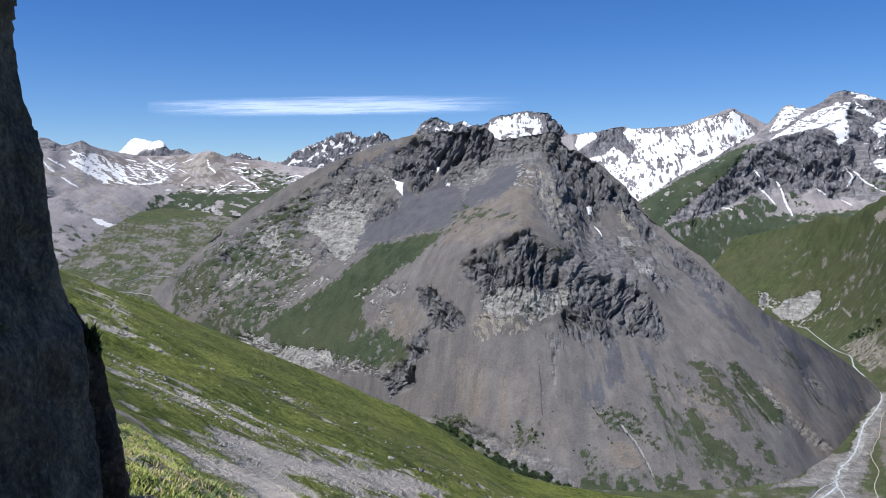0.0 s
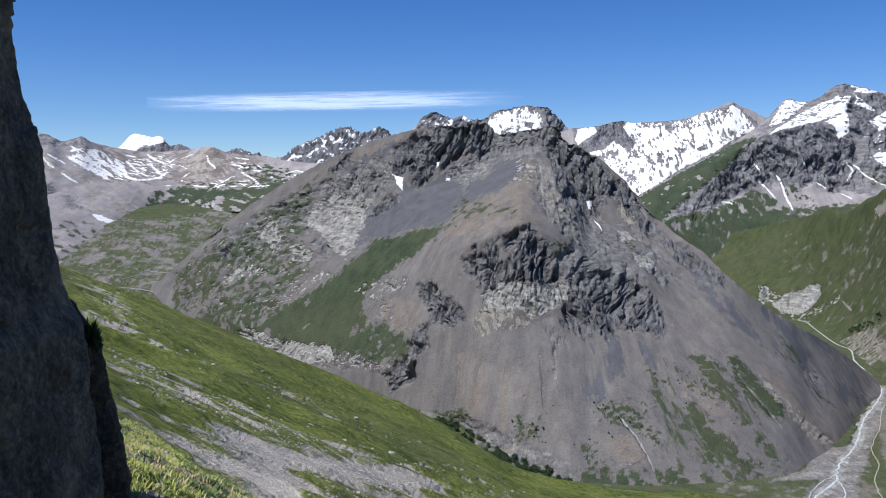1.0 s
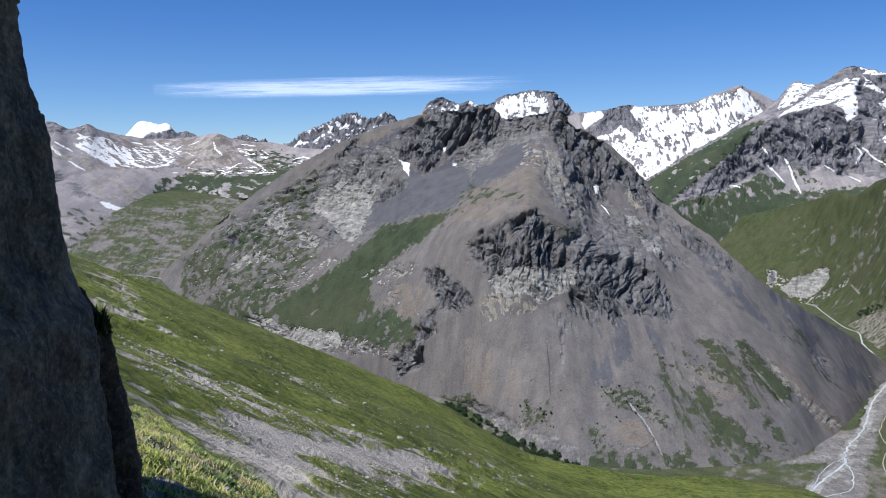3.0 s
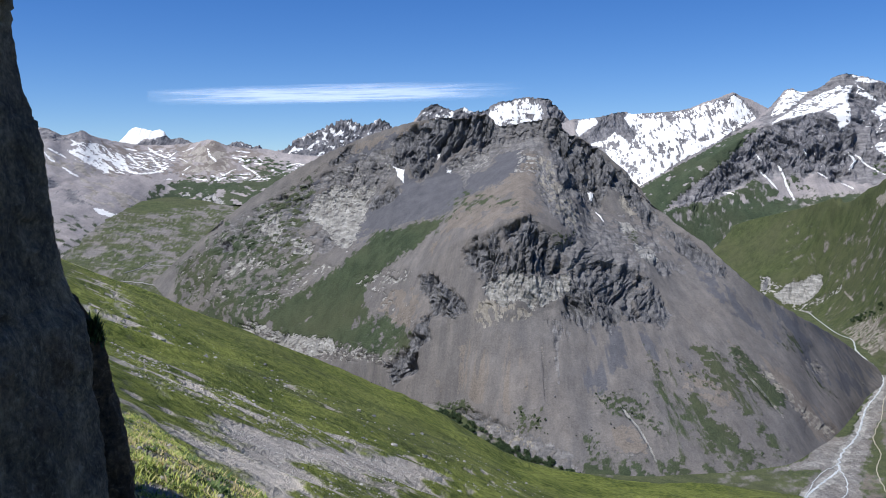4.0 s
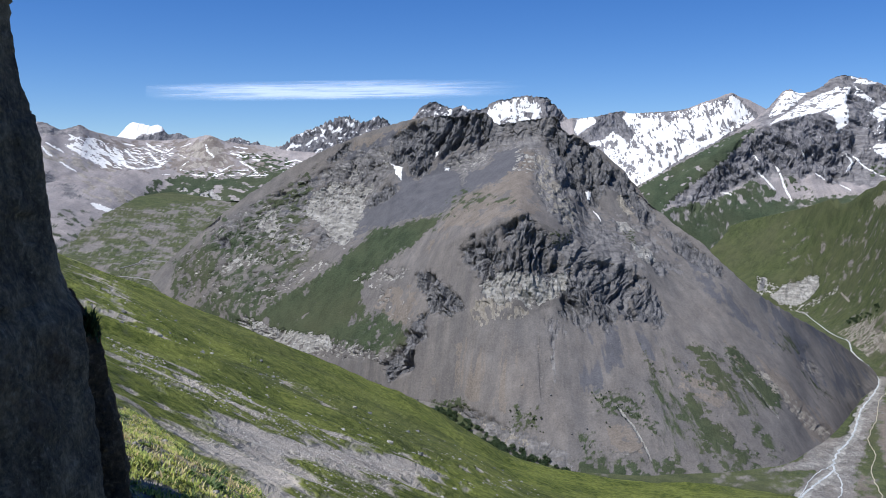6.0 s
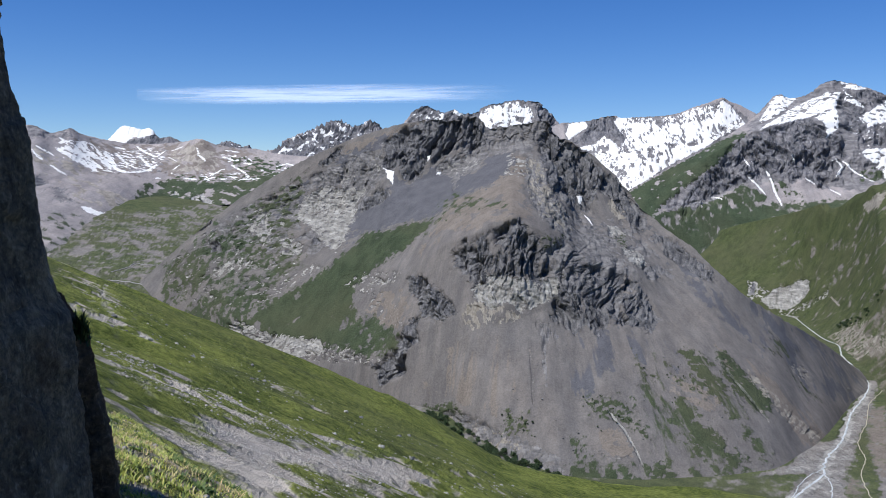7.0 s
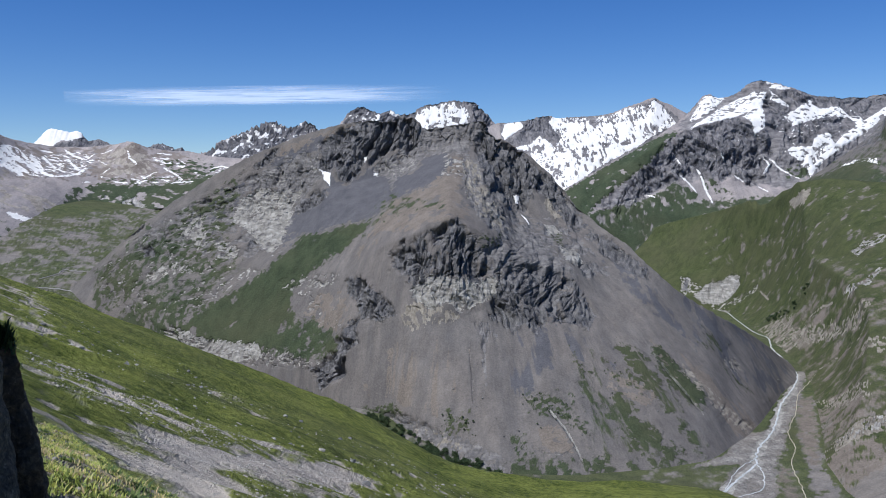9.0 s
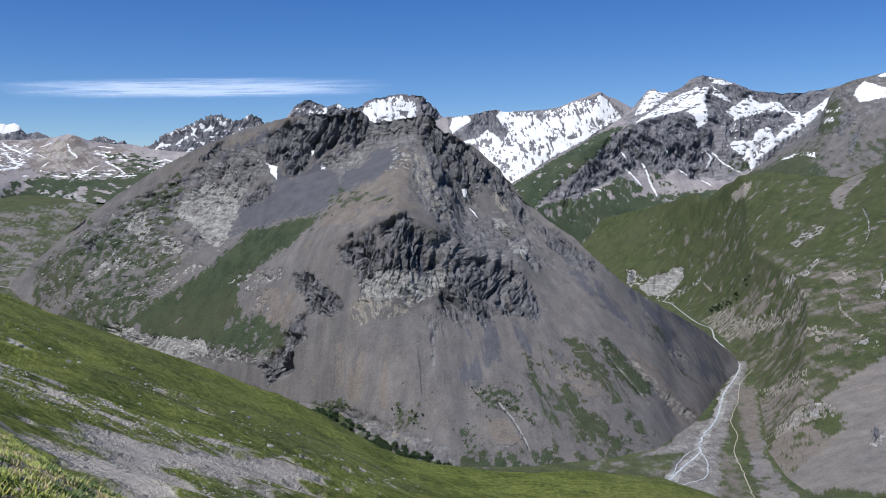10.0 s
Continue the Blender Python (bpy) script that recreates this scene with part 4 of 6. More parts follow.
cov.cut("snow", [(1078, 352), (1114, 326), (1079, 286), (1056, 316)], 4, 0.8, 10)
cov.cut("snow", [(1088, 218), (1138, 214), (1097, 192)], 4, 0.9, 10)
cov.cut("snow", [(1168, 215), (1224, 236), (1223, 213), (1175, 199)], 4, 0.9, 10)
cov.cut("snow", [(793, 127), (849, 89), (855, 53), (803, 93)], 4, 0.6, 12)
cov.cut("snow", [(919, 344), (1213, 364), (1345, 416), (1324, 333), (1237, 325), (1170, 313), (1089, 322), (940, 322)], 5, 0.42, 12, (1.6, 0.5))
cov.cut("snow", [(858, 277), (931, 292), (927, 191), (840, 158)], 5, 0.4, 12, (1.6, 0.5))
cov.cut("snow", [(759, 180), (807, 178), (871, 33), (805, 59)], 5, 0.25, 10)
cov.cut("snow", [(1321, 288), (1491, 351), (1444, 298), (1286, 219)], 5, 0.3, 12)
cov.cut("snow", [(690, 323), (1486, 405), (1474, 306), (867, -18), (723, 114)], 6, 0.22, 26, (1.7, 0.5))
cov.cut("snow", [(1339, 416), (1376, 433), (1373, 398), (1338, 361)], 4, 0.8, 10)
pos = weather(pos, cov, 14.0, 45.0, 3.0, 101, crest=6, spire=5.0)
tagged(grid_object("snow_cirque", pos, cov, hazed_far_mat, parts=(("snowfield", 76, "white snowfield below a dark crest"), ("moraine", 127, "lower snow and rubble"))), "broad snowfield under a dark rocky crest", "mountain")

snowy_peak_back = [(747, 3995, -453), (1072, 4090, -262), (1483, 4283, -60), (1651, 4381, 80), (1788, 4378, 75), (1949, 4374, 162), (2126, 4370, 114), (2505, 4360, 80), (2969, 4246, 140)]
snowy_peak_crest = [(692, 3700, -103), (830, 3750, 4), (908, 3780, 44), (996, 3800, 88), (1129, 3850, 152), (1266, 3900, 227), (1385, 4000, 290), (1463, 4080, 342), (1513, 4100, 390), (1546, 4100, 430), (1584, 4100, 441), (1623, 4100, 418), (1674, 4100, 425), (1725, 4100, 451), (1783, 4100, 499), (1827, 4100, 512), (1878, 4100, 499), (1930, 4100, 487), (1995, 4100, 464), (2099, 4100, 430), (2227, 4100, 425), (2356, 4100, 430), (2509, 4100, 456), (2579, 4050, 483), (2797, 4000, 490)]
snowy_peak_mid = [(683, 3650, -114), (976, 3720, 25), (1180, 3780, 156), (1370, 3850, 255), (1546, 3870, 293), (1692, 3870, 293), (1888, 3870, 257), (2246, 3900, 259), (2736, 3900, 259)]
snowy_peak_mid_low = [(666, 3560, -144), (946, 3600, -101), (1094, 3640, -44), (1314, 3680, -10), (1531, 3700, 13), (1625, 3700, 2), (1810, 3700, 48), (2046, 3750, 84), (2638, 3750, 61)]
snowy_peak_foot = [(636, 3380, -438), (918, 3480, -340), (1261, 3520, -187), (1518, 3450, -140), (1764, 3420, -139), (2413, 3420, -139)]
pos = loft([snowy_peak_back, snowy_peak_crest, snowy_peak_mid, snowy_peak_mid_low, snowy_peak_foot], [6, 60, 70, 40], 620)
cov = Cover(pos)
cov.detail = 3
cov.patch("rock", [(924, -66), (1204, 124), (1557, 424), (1813, 501), (1974, 455), (2267, 416), (2715, 480), (2792, 482), (2522, -24), (2281, 42), (1874, 45), (1747, -1), (1522, 47), (1284, 27), (1007, -111)], 15)
cov.patch("dark", [(921, -78), (1025, -32), (1146, 75), (1288, 161), (1413, 253), (1622, 320), (1679, 264), (1754, 238), (1762, 150), (1669, 72), (1644, 11), (1580, 11), (1552, 72), (1489, 24), (1448, 75), (1318, 49), (1170, -21), (1044, -55)], 8, 0.85, 34, (1.3, 0.6))
cov.patch("dark", [(1814, 420), (1974, 455), (2267, 416), (2403, 414), (2254, 310), (2026, 266), (1856, 213), (1792, 252), (1789, 335)], 8, 0.7, 30)
cov.patch("dark", [(1885, 280), (2051, 309), (2170, 267), (2024, 200), (1849, 185)], 6, 0.6, 24)
cov.patch("brown", [(1738, 454), (1813, 501), (1837, 451), (1750, 423)], 6, 0.8, 20)
cov.patch("light", [(1569, 87), (1653, 161), (1661, 143), (1595, 69)], 5, 0.4, 14)
cov.patch("light", [(1068, -56), (1181, 15), (1170, -21), (1084, -70)], 6, 0.5, 16)
cov.patch("snow", [(1390, 258), (1528, 334), (1675, 400), (1766, 440), (1828, 441), (1774, 363), (1751, 274), (1686, 229), (1684, 292), (1652, 321), (1563, 304), (1477, 285)], 4)
cov.cut("snow", [(1468, 306), (1750, 423), (1728, 385), (1502, 290)], 4, 0.3, 14, (0.6, 1.5))
cov.patch("snow", [(1552, 425), (1659, 417), (1561, 360), (1471, 314), (1430, 300)], 4, 0.9, 14)
cov.patch("snow", [(1856, 318), (1962, 368), (2050, 409), (2072, 364), (2182, 375), (2199, 326), (2087, 320), (1988, 303), (1884, 273)], 4, 0.9, 16)
cov.patch("snow", [(1848, 453), (1886, 408), (1918, 395), (1927, 360), (1875, 370), (1838, 406)], 4, 0.8, 14)
cov.patch("snow", [(1849, 494), (1891, 488), (1977, 462), (1923, 451), (1854, 464)], 3, 0.9, 14)
cov.patch("snow", [(1871, 40), (1974, 116), (2066, 167), (2210, 238), (2388, 334), (2457, 407), (2330, 339), (2233, 296), (2124, 241), (2057, 194), (2059, 248), (1978, 233), (1943, 182), (1843, 179), (1802, 154), (1853, 121), (1879, 77)], 4, 0.95, 20)
cov.cut("snow", [(1954, 174), (2017, 199), (1965, 128), (1910, 95)], 4, 0.5, 12, (1.5, 0.5))
cov.patch("snow", [(2192, 326), (2250, 327), (2259, 296), (2209, 281)], 4)
cov.patch("snow", [(2307, 201), (2381, 233), (2351, 201)], 3)
cov.line("snow", [(1311, 54), (1337, 26), (1366, -17)], 5)
cov.line("snow", [(1402, 91), (1407, 50), (1406, 0), (1414, -61)], 6)
cov.line("snow", [(1404, 49), (1409, 73)], 6)
cov.line("snow", [(1705, 144), (1718, 97), (1684, 60)], 6)
cov.line("snow", [(1731, 127), (1773, 72), (1818, 36)], 5)
cov.line("snow", [(1639, 6), (1663, -18)], 4)
cov.line("snow", [(1550, 52), (1584, 28)], 4)
cov.line("snow", [(1317, 144), (1325, 103)], 4)
cov.line("snow", [(1510, 146), (1528, 119)], 5)
cov.line("snow", [(1161, -22), (1181, -36)], 4)
cov.line("snow", [(2435, 325), (2465, 338)], 5)
cov.patch("snow", [(1317, 174), (1779, 305), (1738, 72), (1321, 74)], 8, 0.04, 10)
cov.patch("snow", [(1804, 292), (2303, 384), (2234, 228), (1821, 173)], 8, 0.1, 12)
cov.patch("grass", [(803, -18), (1042, 109), (1257, 221), (1352, 254), (1204, 124), (1063, 27), (924, -66), (833, -157), (757, -177)], 8, 0.9, 40)
cov.patch("grass", [(840, -111), (1017, -68), (1170, -33), (1284, 27), (1374, -24), (1269, -116), (1138, -183), (739, -329), (704, -215)], 10, 0.8, 40, (1.2, 0.8), 1.0, 0.35)
cov.patch("grass", [(1395, 48), (1457, 48), (1519, -25), (1422, -23)], 8, 0.5, 20)
cov.patch("grass", [(1789, 84), (1908, 121), (1874, 45), (1769, 34)], 8, 0.6, 20)
cov.patch("grass", [(704, -215), (1260, -68), (1510, -46), (1746, -25), (1673, -137), (716, -405)], 12, 0.88, 50, (1.0, 1.0), 1.0, 0.35)
cov.cut("snow", [(1300, 520), (2400, 520), (2400, 40), (1300, 40)], 8, 0.2, 26, (0.8, 1.3))
pos = weather(pos, cov, 27.0, 62.0, 5.0, 111, tall=2.0, lean=-0.4, crest=6, spire=6.0)
tagged(grid_object("snowy_peak", pos, cov, hazed_far_mat, parts=(("summit_snowfield", 66, "snowfields between dark ribs"), ("crag", 136, "dark blue-grey crags"), ("green_slope", 177, "turf and scree under the crags"))), "dark crags and snowfields of a high peak above green slopes", "mountain")

brown_shoulder_back = [(1797, 3669, -309), (1954, 3512, -160), (2054, 3356, 45), (2331, 3192, 98), (2580, 3132, 109)]
brown_shoulder_crest = [(1665, 3400, -9), (1723, 3350, 50), (1759, 3300, 91), (1808, 3250, 140), (1869, 3200, 212), (1890, 3150, 298), (1897, 3100, 345), (1933, 3050, 366), (2026, 3000, 386), (2154, 2950, 398), (2389, 2900, 409)]
brown_shoulder_mid = [(1592, 3250, -50), (1672, 3000, 49), (1782, 2900, 120), (1898, 2800, 169), (2234, 2700, 180)]
brown_shoulder_foot = [(1472, 3000, -122), (1563, 2800, -60), (1769, 2600, -23), (2077, 2500, -22)]
pos = loft([brown_shoulder_back, brown_shoulder_crest, brown_shoulder_mid, brown_shoulder_foot], [6, 60, 50], 300)
cov = Cover(pos)
cov.flow = np.stack([pos[..., 1], 0.2 * pos[..., 0], 0.2 * pos[..., 2]], -1)
cov.patch("rock", [(1809, 141), (1897, 345), (2026, 386), (2389, 409), (2226, 179), (1931, 224), (1801, 158)], 20, 0.6, 60)
cov.patch("snow", [(1925, 330), (1953, 350), (1970, 338), (1989, 320), (1970, 284), (1927, 273), (1902, 271), (1905, 298)], 4, 0.95, 20)
cov.patch("snow", [(1994, 369), (2024, 379), (2078, 384), (2072, 369), (2003, 362)], 3)
cov.patch("snow", [(1850, 248), (1865, 262), (1847, 240)], 3)
cov.patch("snow", [(1833, 219), (1835, 224), (1823, 203)], 3)
cov.patch("snow", [(1720, 80), (1739, 96), (1722, 74)], 3)
cov.patch("dark", [(1781, 91), (1830, 152), (1867, 191), (1861, 171), (1816, 119), (1777, 79)], 5, 0.8, 14)
cov.patch("dark", [(1809, 143), (1864, 217), (1892, 325), (1932, 355), (1872, 257), (1815, 182), (1790, 134)], 8, 0.6, 24)
cov.w["grass"][:] = 0.8
cov.cut("grass", [(1802, 136), (1884, 291), (1934, 358), (2078, 384), (2352, 400), (2209, 187), (1890, 165), (1824, 162), (1788, 149)], 10, 0.85, 40)
cov.cut("grass", [(1812, 176), (1919, 197), (1834, 69), (1690, -36), (1704, 56)], 10, 0.55, 30, (1.6, 0.5), 0.25)
cov.cut("grass", [(1852, 192), (1897, 345), (2026, 386), (2389, 409), (2273, 246), (1948, 253), (1840, 217)], 20, 0.8, 60)
cov.cut("grass", [(1757, 102), (1865, 213), (1754, 45), (1710, -7), (1695, 10)], 12, 0.7, 30)
cov.cut("grass", [(1724, 52), (2019, 283), (1821, -23), (1530, -82)], 15, 0.15, 30, (1.6, 0.5), soft=0.2)
pos = weather(pos, cov, 12.0, 50.0, 4.0, 121, fold=10.0)
tagged(grid_object("brown_shoulder", pos, cov, hill_mat, parts=(("upper_shoulder", 66, "brown rock with snow patches"), ("lower_shoulder", 117, "thin green turf"))), "high brown-green shoulder with a ravine and snow patches", "mountain")

green_hillside_back = [(861, 4043, -460), (1330, 3783, -460), (1540, 3271, -354), (1681, 2910, -332), (1942, 2538, -240), (2158, 2424, -203)]
green_hillside_crest = [(798, 3750, -295), (961, 3650, -222), (1129, 3600, -169), (1230, 3500, -124), (1346, 3350, -83), (1384, 3150, -38), (1412, 3000, -4), (1434, 2900, 20), (1476, 2800, 32), (1531, 2650, 18), (1571, 2500, 6), (1629, 2400, 54), (1760, 2300, 110), (1958, 2200, 147)]
green_hillside_mid = [(736, 3450, -381), (1005, 3400, -354), (1163, 3300, -312), (1282, 3180, -290), (1301, 2950, -250), (1291, 2600, -204), (1277, 2200, -186), (1331, 1950, -177), (1570, 1750, -137)]
green_hillside_foot = [(673, 3150, -438), (1017, 3100, -435), (1202, 3070, -433), (1210, 2900, -435), (1124, 2500, -436), (1074, 2290, -436), (1021, 2090, -438), (952, 1880, -437), (845, 1650, -439), (748, 1450, -439), (690, 1330, -440), (652, 1205, -440), (636, 1110, -442), (650, 1010, -442), (770, 940, -442)]
pos = loft([green_hillside_back, green_hillside_crest, green_hillside_mid, green_hillside_foot], [6, 120, 120], 560)
# the valley side rises evenly from the river meadow
rise = along(pos[..., 0], pos[..., 1], [p[:2] for p in green_hillside_foot])
pos[..., 2] = np.minimum(pos[..., 2], -441 + 0.4 * rise + 0.0075 * rise ** 2)
cov = Cover(pos, plan=True)
cov.w["grass"][:] = 0.95
cov.flow = np.stack([pos[..., 1], 0.2 * pos[..., 0], 0.2 * pos[..., 2]], -1)
cov.patch("tan", [(1157, 2611), (1202, 2568), (1185, 2387), (1161, 2373), (1143, 2209), (1103, 1968), (1115, 1940), (1106, 1884), (1057, 1837), (1071, 1957), (1092, 2105), (1091, 2230), (1064, 2237), (1113, 2397)], 8, 0.5, 16, (0.7, 1.6))
cov.patch("rock", [(1161, 2373), (1100, 1888), (1020, 1750), (1087, 2067)], 8, 0.3, 14)
cov.patch("light", [(1158, 3139), (1213, 3162), (1288, 3129), (1308, 3096), (1295, 3042), (1266, 3053), (1220, 3103), (1182, 3115)], 4)
cov.patch("light", [(1155, 3262), (1181, 3229), (1174, 3191), (1132, 3150), (1128, 3185)], 4, 0.6, 10)
cov.patch("light", [(1170, 3228), (1311, 2935), (1297, 2904), (1148, 3168)], 6, 0.35, 12)
cov.patch("light", [(1215, 3091), (1233, 2973), (1215, 2952), (1202, 3023)], 4, 0.8, 12)
cov.patch("dark", [(1165, 3242), (1173, 3226), (1148, 3175), (1135, 3187)], 3)
cov.patch("light", [(1160, 2111), (1185, 2065), (1254, 2112), (1240, 2075), (1164, 2003), (1141, 2040)], 5, 0.45, 12)
cov.patch("tan", [(1183, 1935), (1232, 1946), (1242, 1902), (1201, 1854), (1164, 1885)], 5, 0.5, 12)
cov.patch("light", [(1148, 1730), (1221, 1787), (1262, 1786), (1229, 1738), (1148, 1706)], 5, 0.5, 12)
cov.patch("light", [(1302, 2328), (1331, 2319), (1372, 2277), (1344, 2241), (1311, 2256), (1286, 2271)], 5, 0.55, 12)
cov.patch("tan", [(1412, 2919), (1423, 2841), (1429, 2807), (1393, 2781), (1405, 2865)], 5)
cov.patch("tan", [(992, 1722), (1015, 1657), (1008, 1621), (960, 1604), (960, 1666)], 5, 0.5, 12)
cov.patch("light", [(990, 1535), (1020, 1544), (1012, 1520), (992, 1526)], 4)
cov.patch("tan", [(892, 1716), (895, 1632), (899, 1597), (875, 1494), (848, 1450), (840, 1492), (864, 1619)], 5, 0.5, 12, (0.8, 1.4))
cov.patch("tan", [(755, 1401), (781, 1384), (819, 1374), (839, 1342), (810, 1309), (773, 1322), (744, 1321), (732, 1341)], 5, 0.75, 12)
cov.patch("light", [(759, 1390), (775, 1375), (819, 1374), (834, 1333), (815, 1317), (779, 1331), (749, 1331)], 4, 0.4, 9)
cov.patch("tan", [(1241, 2108), (1413, 2071), (1348, 1975), (1241, 2009)], 6, 0.12, 14, (0.6, 1.6))
cov.patch("tan", [(936, 1583), (1091, 1593), (1016, 1480), (885, 1478)], 6, 0.14, 14, (0.6, 1.6))
cov.patch("tan", [(1364, 2799), (1459, 2547), (1345, 2177), (1246, 2414)], 8, 0.06, 10)
cov.patch("tan", [(1348, 2973), (1364, 2799), (1232, 2382), (1282, 2788)], 8, 0.06, 10)
cov.cut("grass", [(1292, 3377), (1433, 2822), (1598, 2351), (1108, 1617), (1047, 2046), (1183, 2648), (1238, 3228)], 10, 0.14, 40, (1.0, 1.0), 0.3)
cov.cut("grass", [(1480, 2436), (1556, 2483), (1594, 2447), (1572, 2399), (1509, 2392), (1439, 2306), (1438, 2343)], 6, 0.8, 20)
cov.cut("grass", [(1081, 1490), (898, 1412), (820, 1372), (822, 1318), (797, 1261), (732, 1234), (684, 1210), (646, 1153), (808, 1017), (1063, 1226)], 10)
cov.cut("grass", [(709, 1349), (735, 1337), (775, 1308), (763, 1217), (684, 1210), (646, 1150), (662, 1226)], 8, 0.75, 18, (1.0, 1.0), 0.25)
cov.cut("grass", [(874, 1704), (873, 1593), (845, 1426), (813, 1372), (762, 1405), (750, 1440)], 8, 0.4, 16, (1.0, 1.0), 0.3)
cov.patch("brown", [(709, 1349), (735, 1337), (775, 1308), (793, 1245), (722, 1216), (679, 1204), (646, 1150), (662, 1226)], 10, 0.85, 30)
cov.patch("brown", [(1126, 1756), (1162, 1697), (1197, 1619), (1102, 1609), (1058, 1630)], 10, 0.5, 30)
cov.patch("brown", [(1183, 2648), (1207, 2472), (1137, 1981), (1032, 1750), (1079, 2080), (1057, 2223)], 10, 0.45, 24)
cov.patch("brown", [(965, 1913), (936, 1583), (1043, 1520), (1005, 1464), (828, 1401), (832, 1623)], 10, 0.45, 24, (0.6, 1.6))
cov.patch("dark", [(824, 1227), (844, 1247), (824, 1213), (810, 1201)], 3)
cov.patch("light", [(804, 1207), (843, 1223), (821, 1191), (794, 1189)], 4, 0.6, 10)
cov.line("tan", [(901, 1781), (979, 1901), (1005, 1925), (1025, 1886), (1022, 1820), (1025, 1790), (1046, 1796)], 2.0, 0.8)
cov.line("tan", [(1138, 1838), (1125, 1795), (1124, 1764)], 2.0)
cov.line("tan", [(1101, 1768), (1075, 1719), (1054, 1644), (1048, 1609)], 2.0)
cov.line("light", [(1454, 2231), (1419, 2155), (1384, 2095), (1356, 2065)], 2.0)
cov.line("tan", [(1249, 1845), (1223, 1801), (1192, 1769)], 2.0)
cov.line("tan", [(718, 1370), (728, 1392), (750, 1366)], 2.0)
cov.line("tan", [(1297, 2882), (1259, 2736)], 2.0)
cov.line("tan", [(1163, 2280), (1167, 2225), (1159, 2151)], 2.0)
cov.cut("grass", [(1178, 2659), (1196, 2344), (1287, 1883), (1016, 1480), (837, 1395), (728, 1392), (889, 1753), (1049, 2144)], 15, 0.25, 45, (1.0, 1.0), 0.4)
cov.patch("brown", [(1178, 2659), (1196, 2344), (1287, 1883), (1016, 1480), (837, 1395), (728, 1392), (889, 1753), (1049, 2144)], 20, 0.8, 60)
pos = weather(pos, cov, 8.0, 26.0, 4.0, 131, fold=6.0)
hillside_sheet = pos
tagged(grid_object("green_hillside", pos, cov, meadow_mat, parts=(("upper_slope", 126, "green turf with faint gullies"), ("lower_slope", 247, "turf with pale outcrops above the river"))), "green hillside with pale gullies and outcrops above the river", "hillside")

# ---- the ground: hillside underfoot, gorge, valley floor ----
river_line = [(1260, 3141), (1144, 2615), (1131, 2464), (1068, 2302), (1024, 2125), (986, 2001), (954, 1927), (895, 1828), (829, 1730), (789, 1663), (734, 1561), (686, 1482), (643, 1424), (609, 1363), (597, 1334), (566, 1295), (523, 1246), (466, 1169), (438, 1129), (394, 1084)]


def ground_height(x, y):
    # the hillside underfoot falls away into a hollow past the bank, climbs beyond it, and rolls over into the gorge
    yy = np.clip(y, -60, 900)
    near = -0.36 * yy + 0.00022 * yy * yy
    across_hollow = -(0.265 + 0.096 * np.log(430 / np.maximum(yy, 20))) * yy
    beyond = step(0.2, 6.5, np.maximum(0.906 * (x + 2.0) + 0.423 * (y - 9.8), y - 27))
    slope = near + (across_hollow - near) * beyond
    edge = 430 + 0.10 * x
    hill = slope - 0.45 * x - 0.9 * np.maximum(0, y - edge) * step(0, 160, y - edge)
    hill = hill + 0.25 * np.clip(x - 30, 0, 150) * step(180, 380, y)
    hill = hill - 12.0 * np.exp(-((x - 75) / 60) ** 2) * step(230, 400, y)
    far = step(8, 120, np.hypot(x, y))
    across, down = 0.78 * y - 0.62 * x, 0.62 * y + 0.78 * x
    hill = hill + far * (2.2 * fbm(x / 60, y / 60, 0 * x, 5, 61) + 6.0 * ridged(across / 80 + 0.25 * fbm(x / 90, y / 90, 0 * x, 3, 67), down / 330, 0 * x, 3, 63, 0.45))
    hill = hill + step(25, 90, np.hypot(x, y)) * (2.2 * fbm(x / 38, y / 38, 0 * x, 4, 68) + 0.35 * fbm(x / 7, y / 7, 0 * x, 3, 69))
    # the valley floor climbs to the left, up the side valley
    s = (-0.69 * (x - 200) + 0.72 * (y - 1320)) * step(900, 100, x)
    floor = np.interp(s, FLOOR_RUN, FLOOR_UP) + (5.0 * fbm(x / 110, y / 110, 0 * x, 5, 62) + 5.0 * ridged(x / 160, y / 160, 0 * x, 4, 64)) * step(100, 500, s)
    floor = floor - 42 * step(300, 650, s) * step(1400, 1050, s)
    # a turf bank swells just ahead, before the scree
    bank = 0.6 * np.exp(-((x + 3.6) / 3.0) ** 2 - ((y - 11.0) / 4.0) ** 2)
    lumps = (0.10 * fbm(x / 0.9, y / 0.9, 0 * x, 3, 71) + 0.05 * fbm(x / 0.3, y / 0.3, 0 * x, 2, 72)) * step(2.0, 5.0, np.hypot(x, y)) * step(34, 20, np.hypot(x, y))
    return np.maximum(hill + bank + lumps, floor)


FLOOR_RUN = (0, 1236, 1655, 2120, 2400, 2632, 3400)
FLOOR_UP = (-431, -266, -195, -95, -42, -4, 10)


